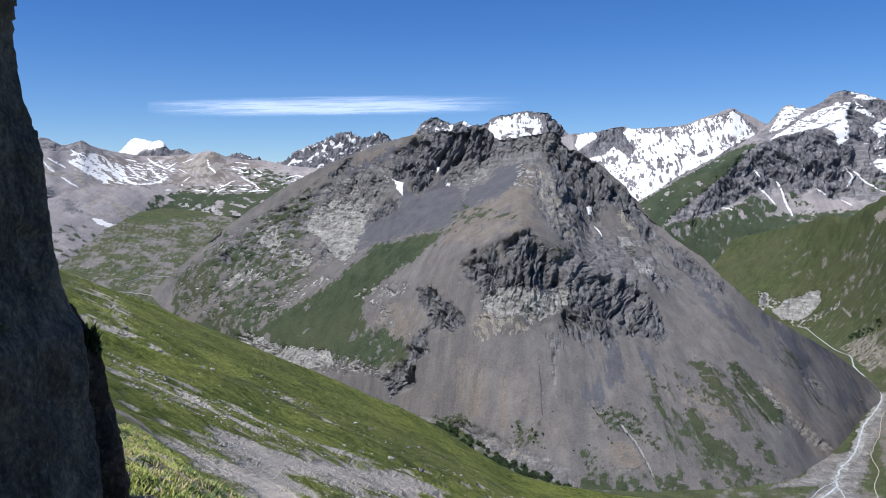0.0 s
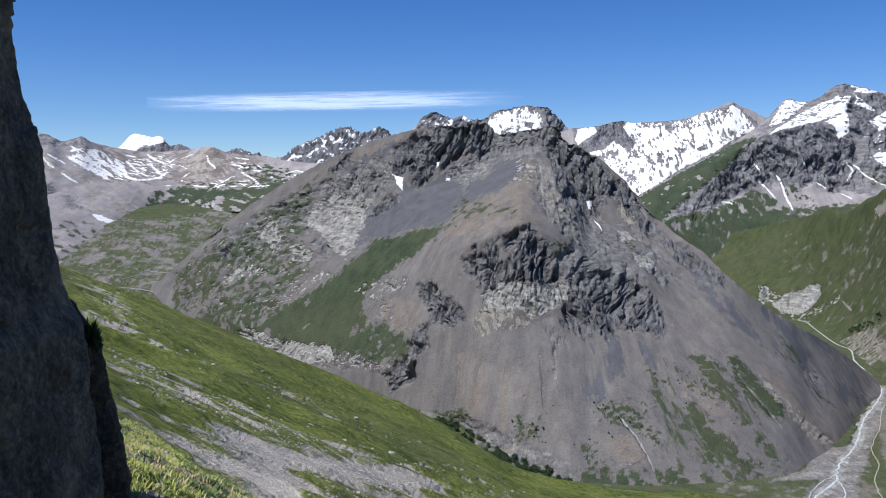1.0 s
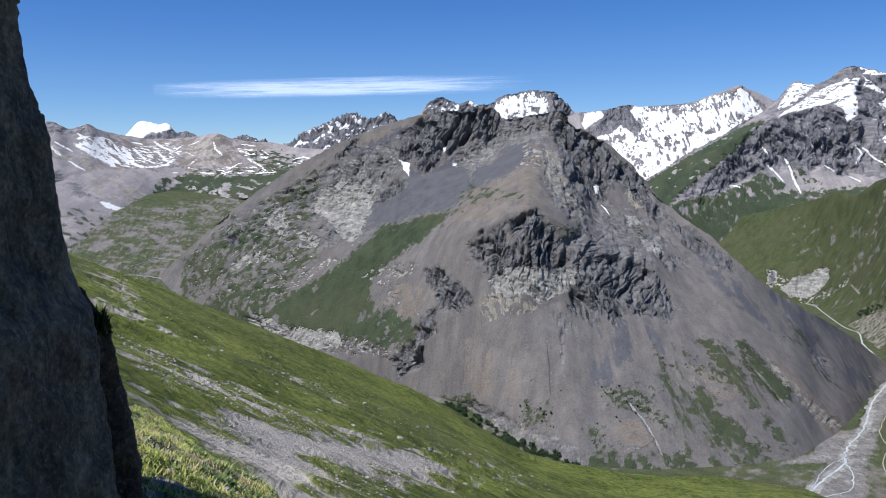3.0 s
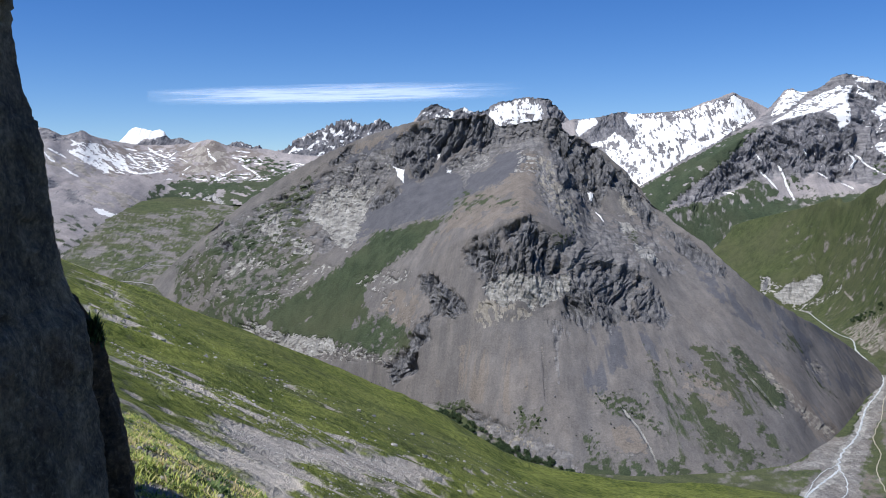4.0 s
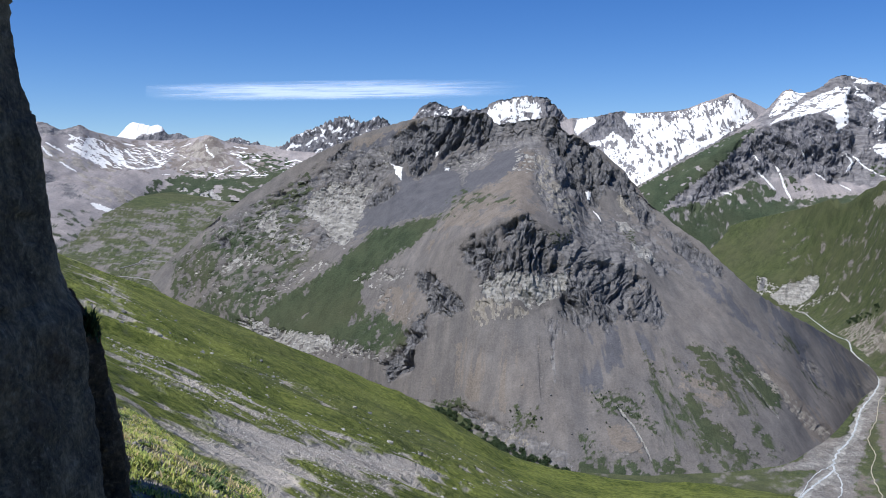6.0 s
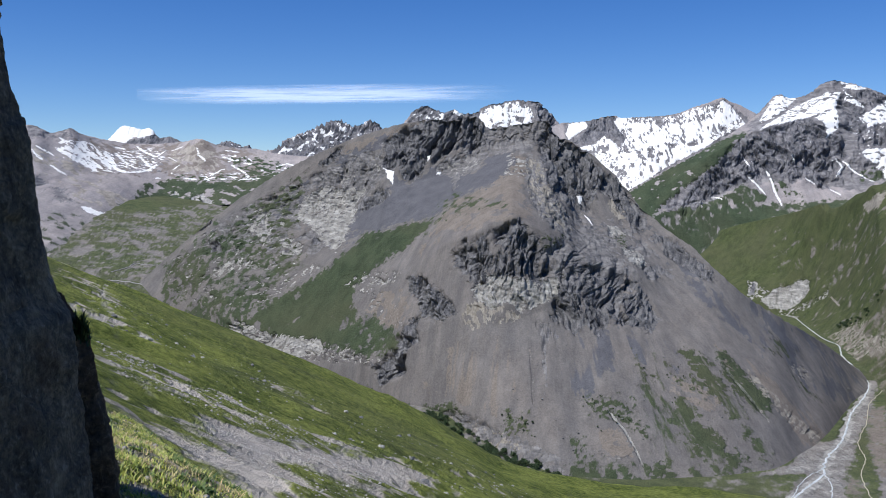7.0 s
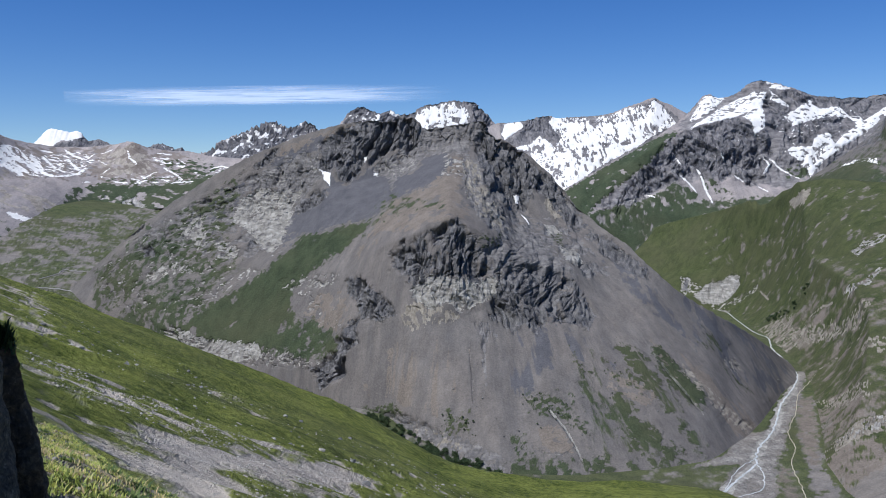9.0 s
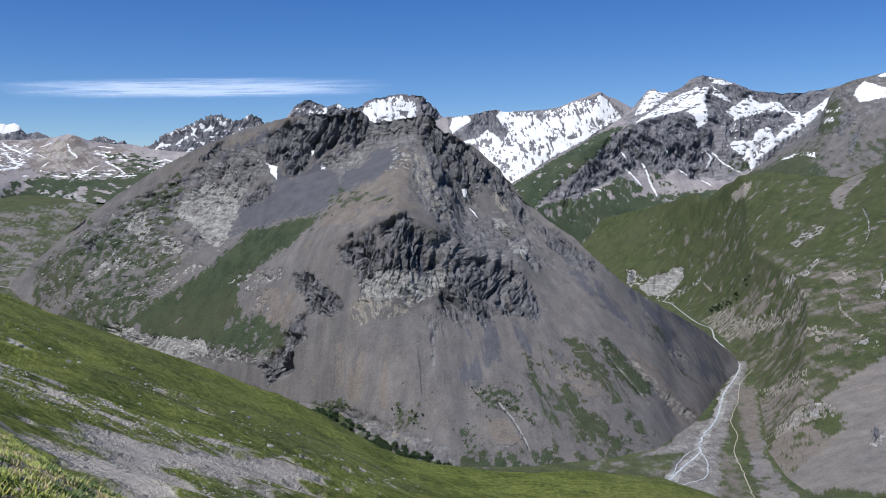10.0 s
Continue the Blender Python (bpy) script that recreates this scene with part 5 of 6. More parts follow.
def ground_sheet():
    az = np.radians(np.concatenate([np.linspace(-180, -31, 40, endpoint=False), np.linspace(-31, 37, 660, endpoint=False), np.linspace(37, 180, 40, endpoint=False)]))
    r = np.concatenate([[0.0], np.geomspace(0.8, 6, 24, endpoint=False), np.geomspace(6, 30, 75, endpoint=False), np.geomspace(30, 70, 24, endpoint=False), np.geomspace(70, 480, 190, endpoint=False), np.geomspace(480, 1200, 30, endpoint=False), np.geomspace(1200, 4100, 190, endpoint=False), np.geomspace(4100, 4900, 6)])
    r, az = np.meshgrid(r, az, indexing="ij")
    shift = np.exp(-(r / 2.5) ** 2)
    x, y = r * np.sin(az) + 0.3 * shift, r * np.cos(az) - 0.4 * shift
    p = np.stack([x, y, ground_height(x, y)], -1)
    c = Cover(p, plan=True)
    c.flow = 0.8 * p
    return p, c


pos, cov = ground_sheet()
cov.w["grass"][:] = 0.9
bare = Cover(pos, plan=True)
bare.patch("rock", [(-8.4, 22.3), (-8.4, 25.9), (-27.3, 105.5), (-24.3, 113.5), (-20.9, 134.0), (-16.4, 156.6), (-8.9, 168.4), (-1.4, 176.8), (-9.1, 138.0), (-14.0, 107.3), (-4.5, 24.7), (-5.1, 24.2), (-5.3, 21.9), (-5.9, 21.1), (-6.1, 18.9), (-6.4, 17.2)], 5.0)
bare.patch("rock", [(-5.9, 21.8), (-5.1, 27.9), (-8.0, 149.6), (-0.3, 174.0), (-7.4, 111.1), (-2.7, 16.9), (-2.2, 10.2)], 6.0, 0.55, 5.0)
bare.patch("rock", [(-62.7, 161.6), (-58.1, 161.7), (-51.1, 158.9), (-42.0, 147.9), (-39.9, 162.8), (-33.6, 162.2), (-28.9, 159.1), (-21.9, 168.6), (-17.7, 169.4), (-23.2, 148.8), (-24.4, 125.3), (-28.7, 123.2), (-32.0, 117.7), (-36.5, 113.2), (-51.0, 134.3)], 9.0, 0.36, 6.0)
bare.patch("rock", [(-57.5, 149.2), (-36.8, 114.1), (-28.5, 115.8), (-23.2, 127.3), (-27.4, 111.2), (-8.6, 26.7), (-9.0, 23.3)], 9.0, 0.16, 5.0)
bare.patch("rock", [(-115.4, 284.9), (-112.2, 308.2), (-88.7, 277.0), (-74.4, 255.1), (-78.9, 236.8), (-89.5, 233.1)], 12.0, 0.45, 9.0)
bare.patch("rock", [(-150.7, 358.7), (-141.9, 371.4), (-117.0, 327.4), (-108.8, 284.0), (-131.4, 317.1)], 12.0, 0.4, 9.0)
bare.patch("rock", [(-55.5, 287.3), (-53.7, 327.2), (-50.4, 326.1), (-49.0, 271.9)], 5.0, 0.6, 5.0)
bare.patch("rock", [(-35.6, 268.8), (-30.0, 264.2), (-27.3, 262.5), (-31.7, 257.7)], 5.0, 0.7, 5.0)
bare.patch("rock", [(-17.7, 169.4), (-0.3, 247.3), (24.9, 260.6), (-0.3, 174.0)], 9.0, 0.15, 5.0)
bare.patch("tan", [(29.3, 440.7), (34.8, 438.3), (40.4, 423.5), (34.7, 420.1)], 4.0, 0.7, 4.0)
bare.patch("rock", [(-7.3, 19.4), (-8.4, 23.5), (-6.2, 21.5), (-5.1, 20.6), (-3.9, 18.4), (-2.0, 9.8), (-1.9, 5.5), (-2.5, 6.1)], 0.5, 0.4, 0.8)
bare.patch("rock", [(-1448.8, 3356.9), (-1054.0, 3124.0), (-633.8, 4117.0), (-504.2, 3562.5), (-727.7, 3161.8), (-753.4, 2619.4), (-586.1, 2285.2), (-156.1, 421.2), (-174.2, 396.3)], 40, 0.3, 70, (1.0, 0.8), soft=0.22)
bare.patch("rock", [(-1448.8, 3356.9), (-1054.0, 3124.0), (-633.8, 4117.0), (-504.2, 3562.5), (-727.7, 3161.8), (-753.4, 2619.4), (-586.1, 2285.2), (-156.1, 421.2), (-174.2, 396.3)], 40, 0.24, 14, (1.0, 1.0), soft=0.3)
bare.patch("light", [(-1448.8, 3356.9), (-1054.0, 3124.0), (-633.8, 4117.0), (-727.7, 3161.8), (-753.4, 2619.4), (-586.1, 2285.2), (-156.1, 421.2), (-174.2, 396.3)], 40, 0.14, 10, (1.0, 0.5), soft=0.2)
bare.patch("rock", [(-750, 2200), (-500, 1950), (-150, 1700), (200, 1300), (150, 1150), (-250, 1300), (-800, 1900)], 40, 0.75, 40, soft=0.3)
bare.patch("rock", [(380, 1320), (1150, 1360), (1000, 1750), (760, 1420), (600, 1250), (400, 1200)], 30, 0.3, 30, soft=0.35)
bare.patch("rock", [(630, 1491), (686, 1509), (756, 1600), (835, 1729), (993, 1999), (1012, 1996), (860, 1725), (736, 1520), (682, 1417), (626, 1329), (570, 1200), (522, 1115), (476, 1061), (384, 1076), (437, 1146), (520, 1260), (575, 1337), (492, 1328), (571, 1386)], 7.0)
bare.patch("tan", [(630, 1491), (686, 1509), (756, 1600), (835, 1729), (993, 1999), (1012, 1996), (860, 1725), (736, 1520), (682, 1417), (626, 1329), (570, 1200), (522, 1115), (476, 1061), (384, 1076), (437, 1146), (520, 1260), (575, 1337), (492, 1328), (571, 1386)], 7.0)
bare.patch("rock", [(687, 1350), (694, 1317), (656, 1186), (632, 1076), (618, 1000), (543, 1012), (609, 1169)], 7.0, 0.85, 20, soft=0.3)
bare.patch("rock", [(855, 1726), (911, 1769), (753, 1440), (694, 1317), (677, 1320), (720, 1446)], 7.0, 0.5, 14, soft=0.3)
cov.w["grass"] *= 1 - bare.w["rock"]
cov.w["light"] = 0.5 * bare.w["light"]
cov.w["light"] = np.maximum(cov.w["light"], 0.45 * bare.w["tan"])
cov.line("light", river_line[5:], 12.0, 0.7)
cov.patch("brown", [(530, 1131), (568, 1200), (615, 1301), (650, 1325), (618, 1231), (581, 1123), (538, 1031), (479, 1041)], 10, 0.6, 18, soft=0.3)
cov.patch("brown", [(855, 1726), (911, 1769), (753, 1440), (694, 1317), (677, 1320), (720, 1446)], 8, 0.8, 20, soft=0.3)
cov.w["grass"] *= 1 - 0.7 * cov.w["brown"]
ground = tagged(grid_object("ground", pos, cov, ground_mat, closed=True), "steep green alpine hillside with scree above a stony valley floor", "ground", kind="structure")
ground.data.materials.append(valley_mat)
ring = np.hypot(pos[:-1, :1, 0], pos[:-1, :1, 1]) > 950
slots = np.repeat(ring, pos.shape[1] - 1, 1).reshape(-1).astype(np.int32)
ground.data.polygons.foreach_set("material_index", np.concatenate([slots, ring[:, 0].astype(np.int32)]))

# ---- water, trail, roads ----
face_edge = [(-2.58, 4.43), (-2.59, 3.62), (-2.59, 2.99), (-2.59, 2.79), (-2.61, 2.59), (-2.58, 2.36), (-2.55, 2.19), (-2.52, 2.07), (-2.51, 1.96), (-2.48, 1.79), (-2.46, 1.62), (-2.44, 1.38), (-2.40, 1.19), (-2.38, 1.04), (-2.34, 0.90), (-2.26, 0.78), (-2.24, 0.62), (-2.23, 0.45), (-2.21, 0.24), (-2.19, 0.06), (-2.17, -0.11), (-2.15, -0.29), (-2.04, -0.64), (-1.89, -1.36)]
rib_edge = [(-2.76, 1.43), (-2.65, 1.17), (-2.56, 0.87), (-2.46, 0.72), (-2.37, 0.59), (-2.34, 0.44), (-2.30, 0.28), (-2.26, 0.15), (-2.23, 0.04), (-2.21, -0.08), (-2.18, -0.23), (-2.15, -0.39), (-2.11, -0.66), (-2.02, -1.24), (-1.92, -2.03)]
trail_line = [(1038, 1991), (947, 1866), (881, 1774), (809, 1636), (729, 1501), (699, 1414), (650, 1325), (622, 1243), (597, 1171), (581, 1123), (532, 978)]
road_line = [(-827, 2290), (-755, 2294), (-700, 2277), (-655, 2222), (-617, 2187), (-573, 2180), (-524, 2146)]
track_line = [(-857, 2374), (-835, 2443), (-834, 2502), (-796, 2492), (-750, 2506)]
BANK = [(-7.3, 19.4), (-8.4, 23.5), (-6.2, 21.5), (-5.1, 20.6), (-3.9, 18.4), (-2.0, 9.8), (-1.9, 5.5), (-2.5, 6.1)]


def part(name, bm, material, parent=None, label="", smoothed=False):
    me = bpy.data.meshes.new(name)
    bm.to_mesh(me)
    bm.free()
    me.materials.append(material)
    if smoothed:
        me.polygons.foreach_set("use_smooth", np.ones(len(me.polygons), bool))
    ob = new(name, me)
    if parent is not None:
        ob.parent, ob.matrix_parent_inverse = parent, parent.matrix_basis.inverted()
    return tagged(ob, label)


def mesh_object(name, verts, faces, material, parent=None, label=""):
    me = bpy.data.meshes.new(name)
    me.from_pydata(np.asarray(verts, float).tolist(), [], faces)
    me.materials.append(material)
    ob = new(name, me)
    if parent is not None:
        ob.parent, ob.matrix_parent_inverse = parent, parent.matrix_basis.inverted()
    return tagged(ob, label)


def land(xy):
    """The height of the highest terrain of the ground and the main mountain at each place."""
    z = ground_height(xy[:, 0], xy[:, 1])
    for i, (x, y) in enumerate(xy):
        d = (mountain_flat[:, 0] - x) ** 2 + (mountain_flat[:, 1] - y) ** 2
        k = int(np.argmin(d))
        if d[k] < 400:
            z[i] = max(z[i], mountain_flat[k, 2])
    return z


mountain_flat = mountain_sheet[260::2, ::2].reshape(-1, 3)


def flowing(line, steps=14):
    """A smooth line through points in plan (Catmull-Rom)."""
    p = np.array([line[0], *line, line[-1]], float)
    out = []
    for i in range(1, len(p) - 2):
        for t in np.linspace(0, 1, steps, endpoint=False):
            a, b, c, d = p[i - 1:i + 3]
            out.append(0.5 * (2 * b + (c - a) * t + (2 * a - 5 * b + 4 * c - d) * t * t + (3 * b - a - 3 * c + d) * t ** 3))
    out.append(p[-1])
    return np.array(out)


def ribbon(name, line, width, lift, material, wobble=0.0, seed=0, swing=0.35, across=5):
    """A strip that lies on the ground along a line, with an uneven width."""
    c = flowing(line)
    if wobble:
        k = np.arange(len(c)) * 0.33
        c = c + wobble * np.stack([vnoise(k, 0 * k, 0 * k, seed), vnoise(k, 0 * k + 7, 0 * k, seed)], -1)
    d = np.gradient(c, axis=0)
    d /= np.linalg.norm(d, axis=1, keepdims=True) + 1e-9
    n = np.stack([-d[:, 1], d[:, 0]], -1)
    k = np.arange(len(c)) * 0.5
    left, right = (width / 2 * (1 + swing * vnoise(k, 0 * k, 0 * k, seed + s)) for s in (3, 4))
    t = np.linspace(0, 1, across)
    q = c[:, None] + n[:, None] * (-left[:, None] + (left + right)[:, None] * t)[..., None]
    z = ground_height(q[..., 0], q[..., 1]) + lift * (0.4 + 2.4 * t * (1 - t))
    verts, faces = np.concatenate([q, z[..., None]], -1).reshape(-1, 3), []
    for i in range(len(c) - 1):
        for j in range(across - 1):
            a = i * across + j
            faces.append((a, a + 1, a + across + 1, a + across))
    return mesh_object(name, verts, faces, material)


def plain_material(name, low, high, scale, rough=0.9, bump=0.3, dist=0.05, spec=0.2):
    m, N, L, bsdf = nodes(name)
    geo = N.new("ShaderNodeNewGeometry").outputs["Position"]
    a, b = noise_at(N, L, geo, scale, 8, 0.7), noise_at(N, L, geo, scale * 0.12, 4, 0.6)
    g = mixed(N, L, 0.4, a, b)
    L.new(ramp(N, L, g, [(0.33, low), (0.67, high)]), bsdf.inputs["Base Color"])
    bsdf.inputs["Roughness"].default_value, bsdf.inputs["Specular IOR Level"].default_value = rough, spec
    bu = N.new("ShaderNodeBump")
    bu.inputs["Strength"].default_value, bu.inputs["Distance"].default_value = bump, dist
    L.new(a, bu.inputs["Height"])
    L.new(bu.outputs[0], bsdf.inputs["Normal"])
    return m


water_mat = plain_material("glacial_water", (0.24, 0.255, 0.25), (0.72, 0.72, 0.69), 0.3, 0.6, 0.5, 0.4, 0.2)
trail_mat = plain_material("trail_dust", (0.30, 0.26, 0.18), (0.50, 0.45, 0.34), 0.2)
road_mat = plain_material("gravel_road", (0.2, 0.19, 0.17), (0.32, 0.30, 0.27), 0.15)
tagged(ribbon("river", river_line, 3.4, 0.9, water_mat, 3.5, 5, 0.7), "narrow foaming grey-white river on a stony bed", "river", kind="structure")
for line, wide in (([(597, 1334), (588, 1291), (575, 1257), (551, 1213), (513, 1192), (480, 1171), (442, 1128)], 1.9), ([(606, 1357), (569, 1323), (537, 1280), (503, 1224), (464, 1174), (436, 1133)], 1.4)):
    tagged(ribbon("water", line, wide, 0.9, water_mat, 3.0, 8, 0.6), "shallow braided side channel over pale gravel", "river", kind="structure")
tagged(ribbon("trail", trail_line, 1.6, 0.8, trail_mat, 3.0, 11, 0.2), "worn pale footpath through the meadow beside the river", "path", kind="structure")
tagged(ribbon("road", road_line, 5.5, 2.2, road_mat, 4.0, 13, 0.15), "pale gravel road winding up the side valley", "road", kind="structure")
tagged(ribbon("track", track_line, 3.5, 2.2, road_mat, 3.0, 14, 0.15), "narrow gravel track across the valley turf", "road", kind="structure")

# ---- the cliff beside the camera ----
def cliff_material(name, tint):
    m, N, L, bsdf = nodes(name)
    geo = N.new("ShaderNodeNewGeometry").outputs["Position"]
    tall = N.new("ShaderNodeMapping")
    tall.inputs["Scale"].default_value = (1.0, 1.0, 0.65)
    L.new(geo, tall.inputs[0])
    coarse, grain = noise_at(N, L, tall.outputs[0], 4.5, 9, 0.72), noise_at(N, L, geo, 24.0, 8, 0.72)
    blotch = noise_at(N, L, tall.outputs[0], 0.9, 5, 0.6)
    col = ramp(N, L, mixed(N, L, 0.45, coarse, grain), [(0.38, (0.028, 0.024, 0.020)), (0.5, (0.125, 0.106, 0.084)), (0.63, (0.31, 0.265, 0.205))])
    col = mixed(N, L, ramp(N, L, blotch, [(0.52, (0, 0, 0)), (0.66, (0.45, 0.45, 0.45))]), col, (0.17, 0.09, 0.04))
    col = mixed(N, L, ramp(N, L, grain, [(0.58, (0, 0, 0)), (0.66, (0.7, 0.7, 0.7))]), col, (0.26, 0.245, 0.22))
    L.new(mixed(N, L, 1.0, col, tint, "MULTIPLY"), bsdf.inputs["Base Color"])
    bsdf.inputs["Roughness"].default_value = 0.92
    h = maths(N, L, "ADD", maths(N, L, "MULTIPLY", coarse, 1.0), maths(N, L, "MULTIPLY", grain, 0.45))
    bu = N.new("ShaderNodeBump")
    bu.inputs["Strength"].default_value, bu.inputs["Distance"].default_value = 1.0, 0.13
    L.new(h, bu.inputs["Height"])
    L.new(bu.outputs[0], bsdf.inputs["Normal"])
    return m


cliff_mat = cliff_material("shaded_limestone", (1.65, 1.46, 1.26))
rib_mat = cliff_material("iron_stained_limestone", (1.1, 0.82, 0.6))


def rock_wall(name, edge_line, near, edge_y, far, rows, cols, rough, seed, parent, label, material):
    """A buttress: each level runs from beside the camera to its outer edge, then turns back behind it."""
    e = np.array(edge_line)[::-1]
    z = np.linspace(e[0, 1], e[-1, 1], rows)
    x = np.interp(z, e[:, 1], e[:, 0])
    pos = np.zeros((rows, cols, 3))
    t = np.linspace(0, 1, cols)
    split = 0.72
    for i in range(rows):
        a = np.clip(t / split, 0, 1)
        b = np.clip((t - split) / (1 - split), 0, 1)
        px = near[0] + (x[i] - near[0]) * a ** 0.85 - far[0] * b
        py = near[1] + (edge_y - near[1]) * a + far[1] * b ** 0.7
        pos[i] = np.stack([px - (1 - a) * 0.16 * (z[i] - 0.5), py, 0 * px + z[i]], -1)
    X, Y, Z = pos[..., 0], pos[..., 1], pos[..., 2]
    n = np.cross(np.gradient(pos, axis=1), np.gradient(pos, axis=0))
    n /= np.linalg.norm(n, axis=-1, keepdims=True) + 1e-9
    if n[rows // 2, cols // 4, 0] < 0:
        n = -n
    hold = 1 - 0.6 * np.exp(-((t - split) / 0.05) ** 2)
    d = rough * (ridged(X / 1.3, Y / 1.3, Z / 2.6, 6, seed, 0.55) * hold + 0.45 * fbm(X * 4, Y * 4, Z * 3.0, 6, seed + 4, 0.7) + 0.35 * facets(Y * 2.2 + 0.4 * Z, Z * 1.7 - 0.3 * Y, seed + 6) + 0.3 * ridged(X * 3.1, Y * 3.1, Z * 1.5, 5, seed + 8, 0.6))
    pos = pos + n * d[..., None]
    idx = np.arange(rows * cols).reshape(rows, cols)
    quads = np.stack([idx[:-1, :-1], idx[:-1, 1:], idx[1:, 1:], idx[1:, :-1]], -1).reshape(-1, 4)
    ob = mesh_object(name, pos.reshape(-1, 3), quads.tolist(), material, parent, label)
    ob.data.polygons.foreach_set("use_smooth", np.ones(len(ob.data.polygons), bool))
    return ob


cliff = tagged(new("cliff"), "shaded grey limestone cliff with rusty stains beside the slope", "cliff")
cliff.location = (-3.0, 4.0, -0.6)
rock_wall("rock_face", face_edge, (-3.4, -2.5), 5.4, (2.5, 2.0), 360, 240, 0.12, 301, cliff, "steep dark grey face with pitted surface", cliff_mat)
rock_rib = rock_wall("rock_rib", rib_edge, (-5.0, 5.75), 5.9, (2.5, 2.0), 260, 110, 0.15, 311, cliff, "brown-stained rib behind the face", rib_mat)

# ---- grass ----
def leaf_material(name, low, high, through_light=0.35):
    m, N, L, bsdf = nodes(name)
    g = N.new("ShaderNodeNewGeometry").outputs["Random Per Island"]
    col = ramp(N, L, g, [(0.0, low), (0.6, high), (1.0, (high[0] * 1.35, high[1] * 1.12, high[2] * 1.2))])
    L.new(col, bsdf.inputs["Base Color"])
    bsdf.inputs["Roughness"].default_value = 0.6
    tr = N.new("ShaderNodeBsdfTranslucent")
    L.new(col, tr.inputs["Color"])
    mx = N.new("ShaderNodeMixShader")
    mx.inputs[0].default_value = through_light
    L.new(bsdf.outputs[0], mx.inputs[1]), L.new(tr.outputs[0], mx.inputs[2])
    L.new(mx.outputs[0], N["Material Output"].inputs["Surface"])
    return m


blade_mat = leaf_material("meadow_blades", (0.085, 0.135, 0.02), (0.42, 0.47, 0.10))
dry_mat = leaf_material("dry_blades", (0.27, 0.23, 0.09), (0.58, 0.50, 0.24))
foliage_mat = leaf_material("alder_leaves", (0.022, 0.042, 0.014), (0.055, 0.090, 0.028), 0.2)
bark_mat = plain_material("bark", (0.05, 0.04, 0.03), (0.14, 0.11, 0.08), 4.0)


def blades(name, spots, low, high, lean, material, seed, broad=1.0):
    """Curved blades of grass, three triangles each, at places (x, y, z, vigour)."""
    rnd = np.random.RandomState(seed)
    n = len(spots)
    ang, h = rnd.uniform(0, 2 * np.pi, n), rnd.uniform(low, high, n) * spots[:, 3]
    w = broad * rnd.uniform(0.005, 0.011, n) * (0.6 + 0.4 * spots[:, 3])
    out = lean * h * rnd.uniform(0.3, 1.2, n)
    c, s = np.cos(ang), np.sin(ang)
    p = spots[:, :3]
    side = np.stack([-s, c, 0 * c], -1) * w[:, None]
    fwd = np.stack([c, s, 0 * c], -1) * out[:, None]
    up = np.stack([0 * c, 0 * c, h], -1)
    v = np.stack([p - side, p + side, p + 0.3 * fwd + 0.6 * up - side * 0.8, p + 0.3 * fwd + 0.6 * up + side * 0.8, p + fwd + up], 1).reshape(-1, 3)
    k = np.arange(n)[:, None] * 5
    tri = np.concatenate([k + [0, 1, 3], k + [0, 3, 2], k + [2, 3, 4]], 1).reshape(-1, 3)
    me = bpy.data.meshes.new(name)
    me.vertices.add(len(v))
    me.vertices.foreach_set("co", v.reshape(-1).astype(np.float32))
    me.loops.add(tri.size)
    me.polygons.add(len(tri))
    me.loops.foreach_set("vertex_index", tri.reshape(-1).astype(np.int32))
    me.polygons.foreach_set("loop_start", np.arange(0, tri.size, 3, dtype=np.int32))
    me.update(calc_edges=True)
    me.materials.append(material)
    return new(name, me)


def scatter(outline, n, seed, clump=0.0, size=1.0):
    """Random places inside an outline in plan, denser in clumps, with their vigour."""
    rnd = np.random.RandomState(seed)
    o = np.array(outline, float)
    p = rnd.uniform(o.min(0), o.max(0), (n * 3, 2))
    p = p[inside(p[:, 0], p[:, 1], o) > 0]
    g = 0.5 + 0.5 * fbm(p[:, 0] / size, p[:, 1] / size, 0 * p[:, 0], 4, seed)
    keep = rnd.uniform(0, 1, len(p)) < 1 - clump + clump * 2.2 * (g - 0.25)
    p, g = p[keep][:n], g[keep][:n]
    return np.concatenate([p, ground_height(p[:, 0], p[:, 1])[:, None], (0.2 + 2.6 * np.clip(g - 0.3, 0, 1))[:, None]], 1)


def tussocks(outline, n, each, seed, spread):
    """Blades gathered into tufts, each with a vigour of its own."""
    c = scatter(outline, n, seed, 0.9, 1.2)
    rnd = np.random.RandomState(seed + 1)
    p = np.repeat(c, each, 0)
    p[:, :2] += rnd.normal(size=(len(p), 2)) * spread * (0.5 + 0.5 * p[:, 3:])
    p[:, 2] = ground_height(p[:, 0], p[:, 1])
    p[:, 3] *= rnd.uniform(0.5, 1.15, len(p))
    return p


herb_mat = leaf_material("broad_herbs", (0.030, 0.060, 0.012), (0.11, 0.17, 0.035))
tagged(blades("meadow_grass", tussocks(BANK, 2100, 24, 5, 0.06), 0.02, 0.085, 1.5, blade_mat, 6), "tufts of sunlit green alpine grass on the bank", "grass", kind="stuff")
tagged(blades("dry_grass", tussocks(BANK, 900, 16, 8, 0.06), 0.02, 0.085, 1.4, dry_mat, 9), "dry yellow grass stems among the green", "grass", kind="stuff")
tagged(blades("low_herbs", tussocks(BANK, 260, 34, 14, 0.08), 0.03, 0.10, 1.8, herb_mat, 15, 2.2), "dark green leafy herbs in low cushions", "herbs", kind="stuff")
rib = np.array([v.co for v in rock_rib.data.vertices])
ledge = rib[np.abs(rib[:, 2] - 0.63) < 0.05]
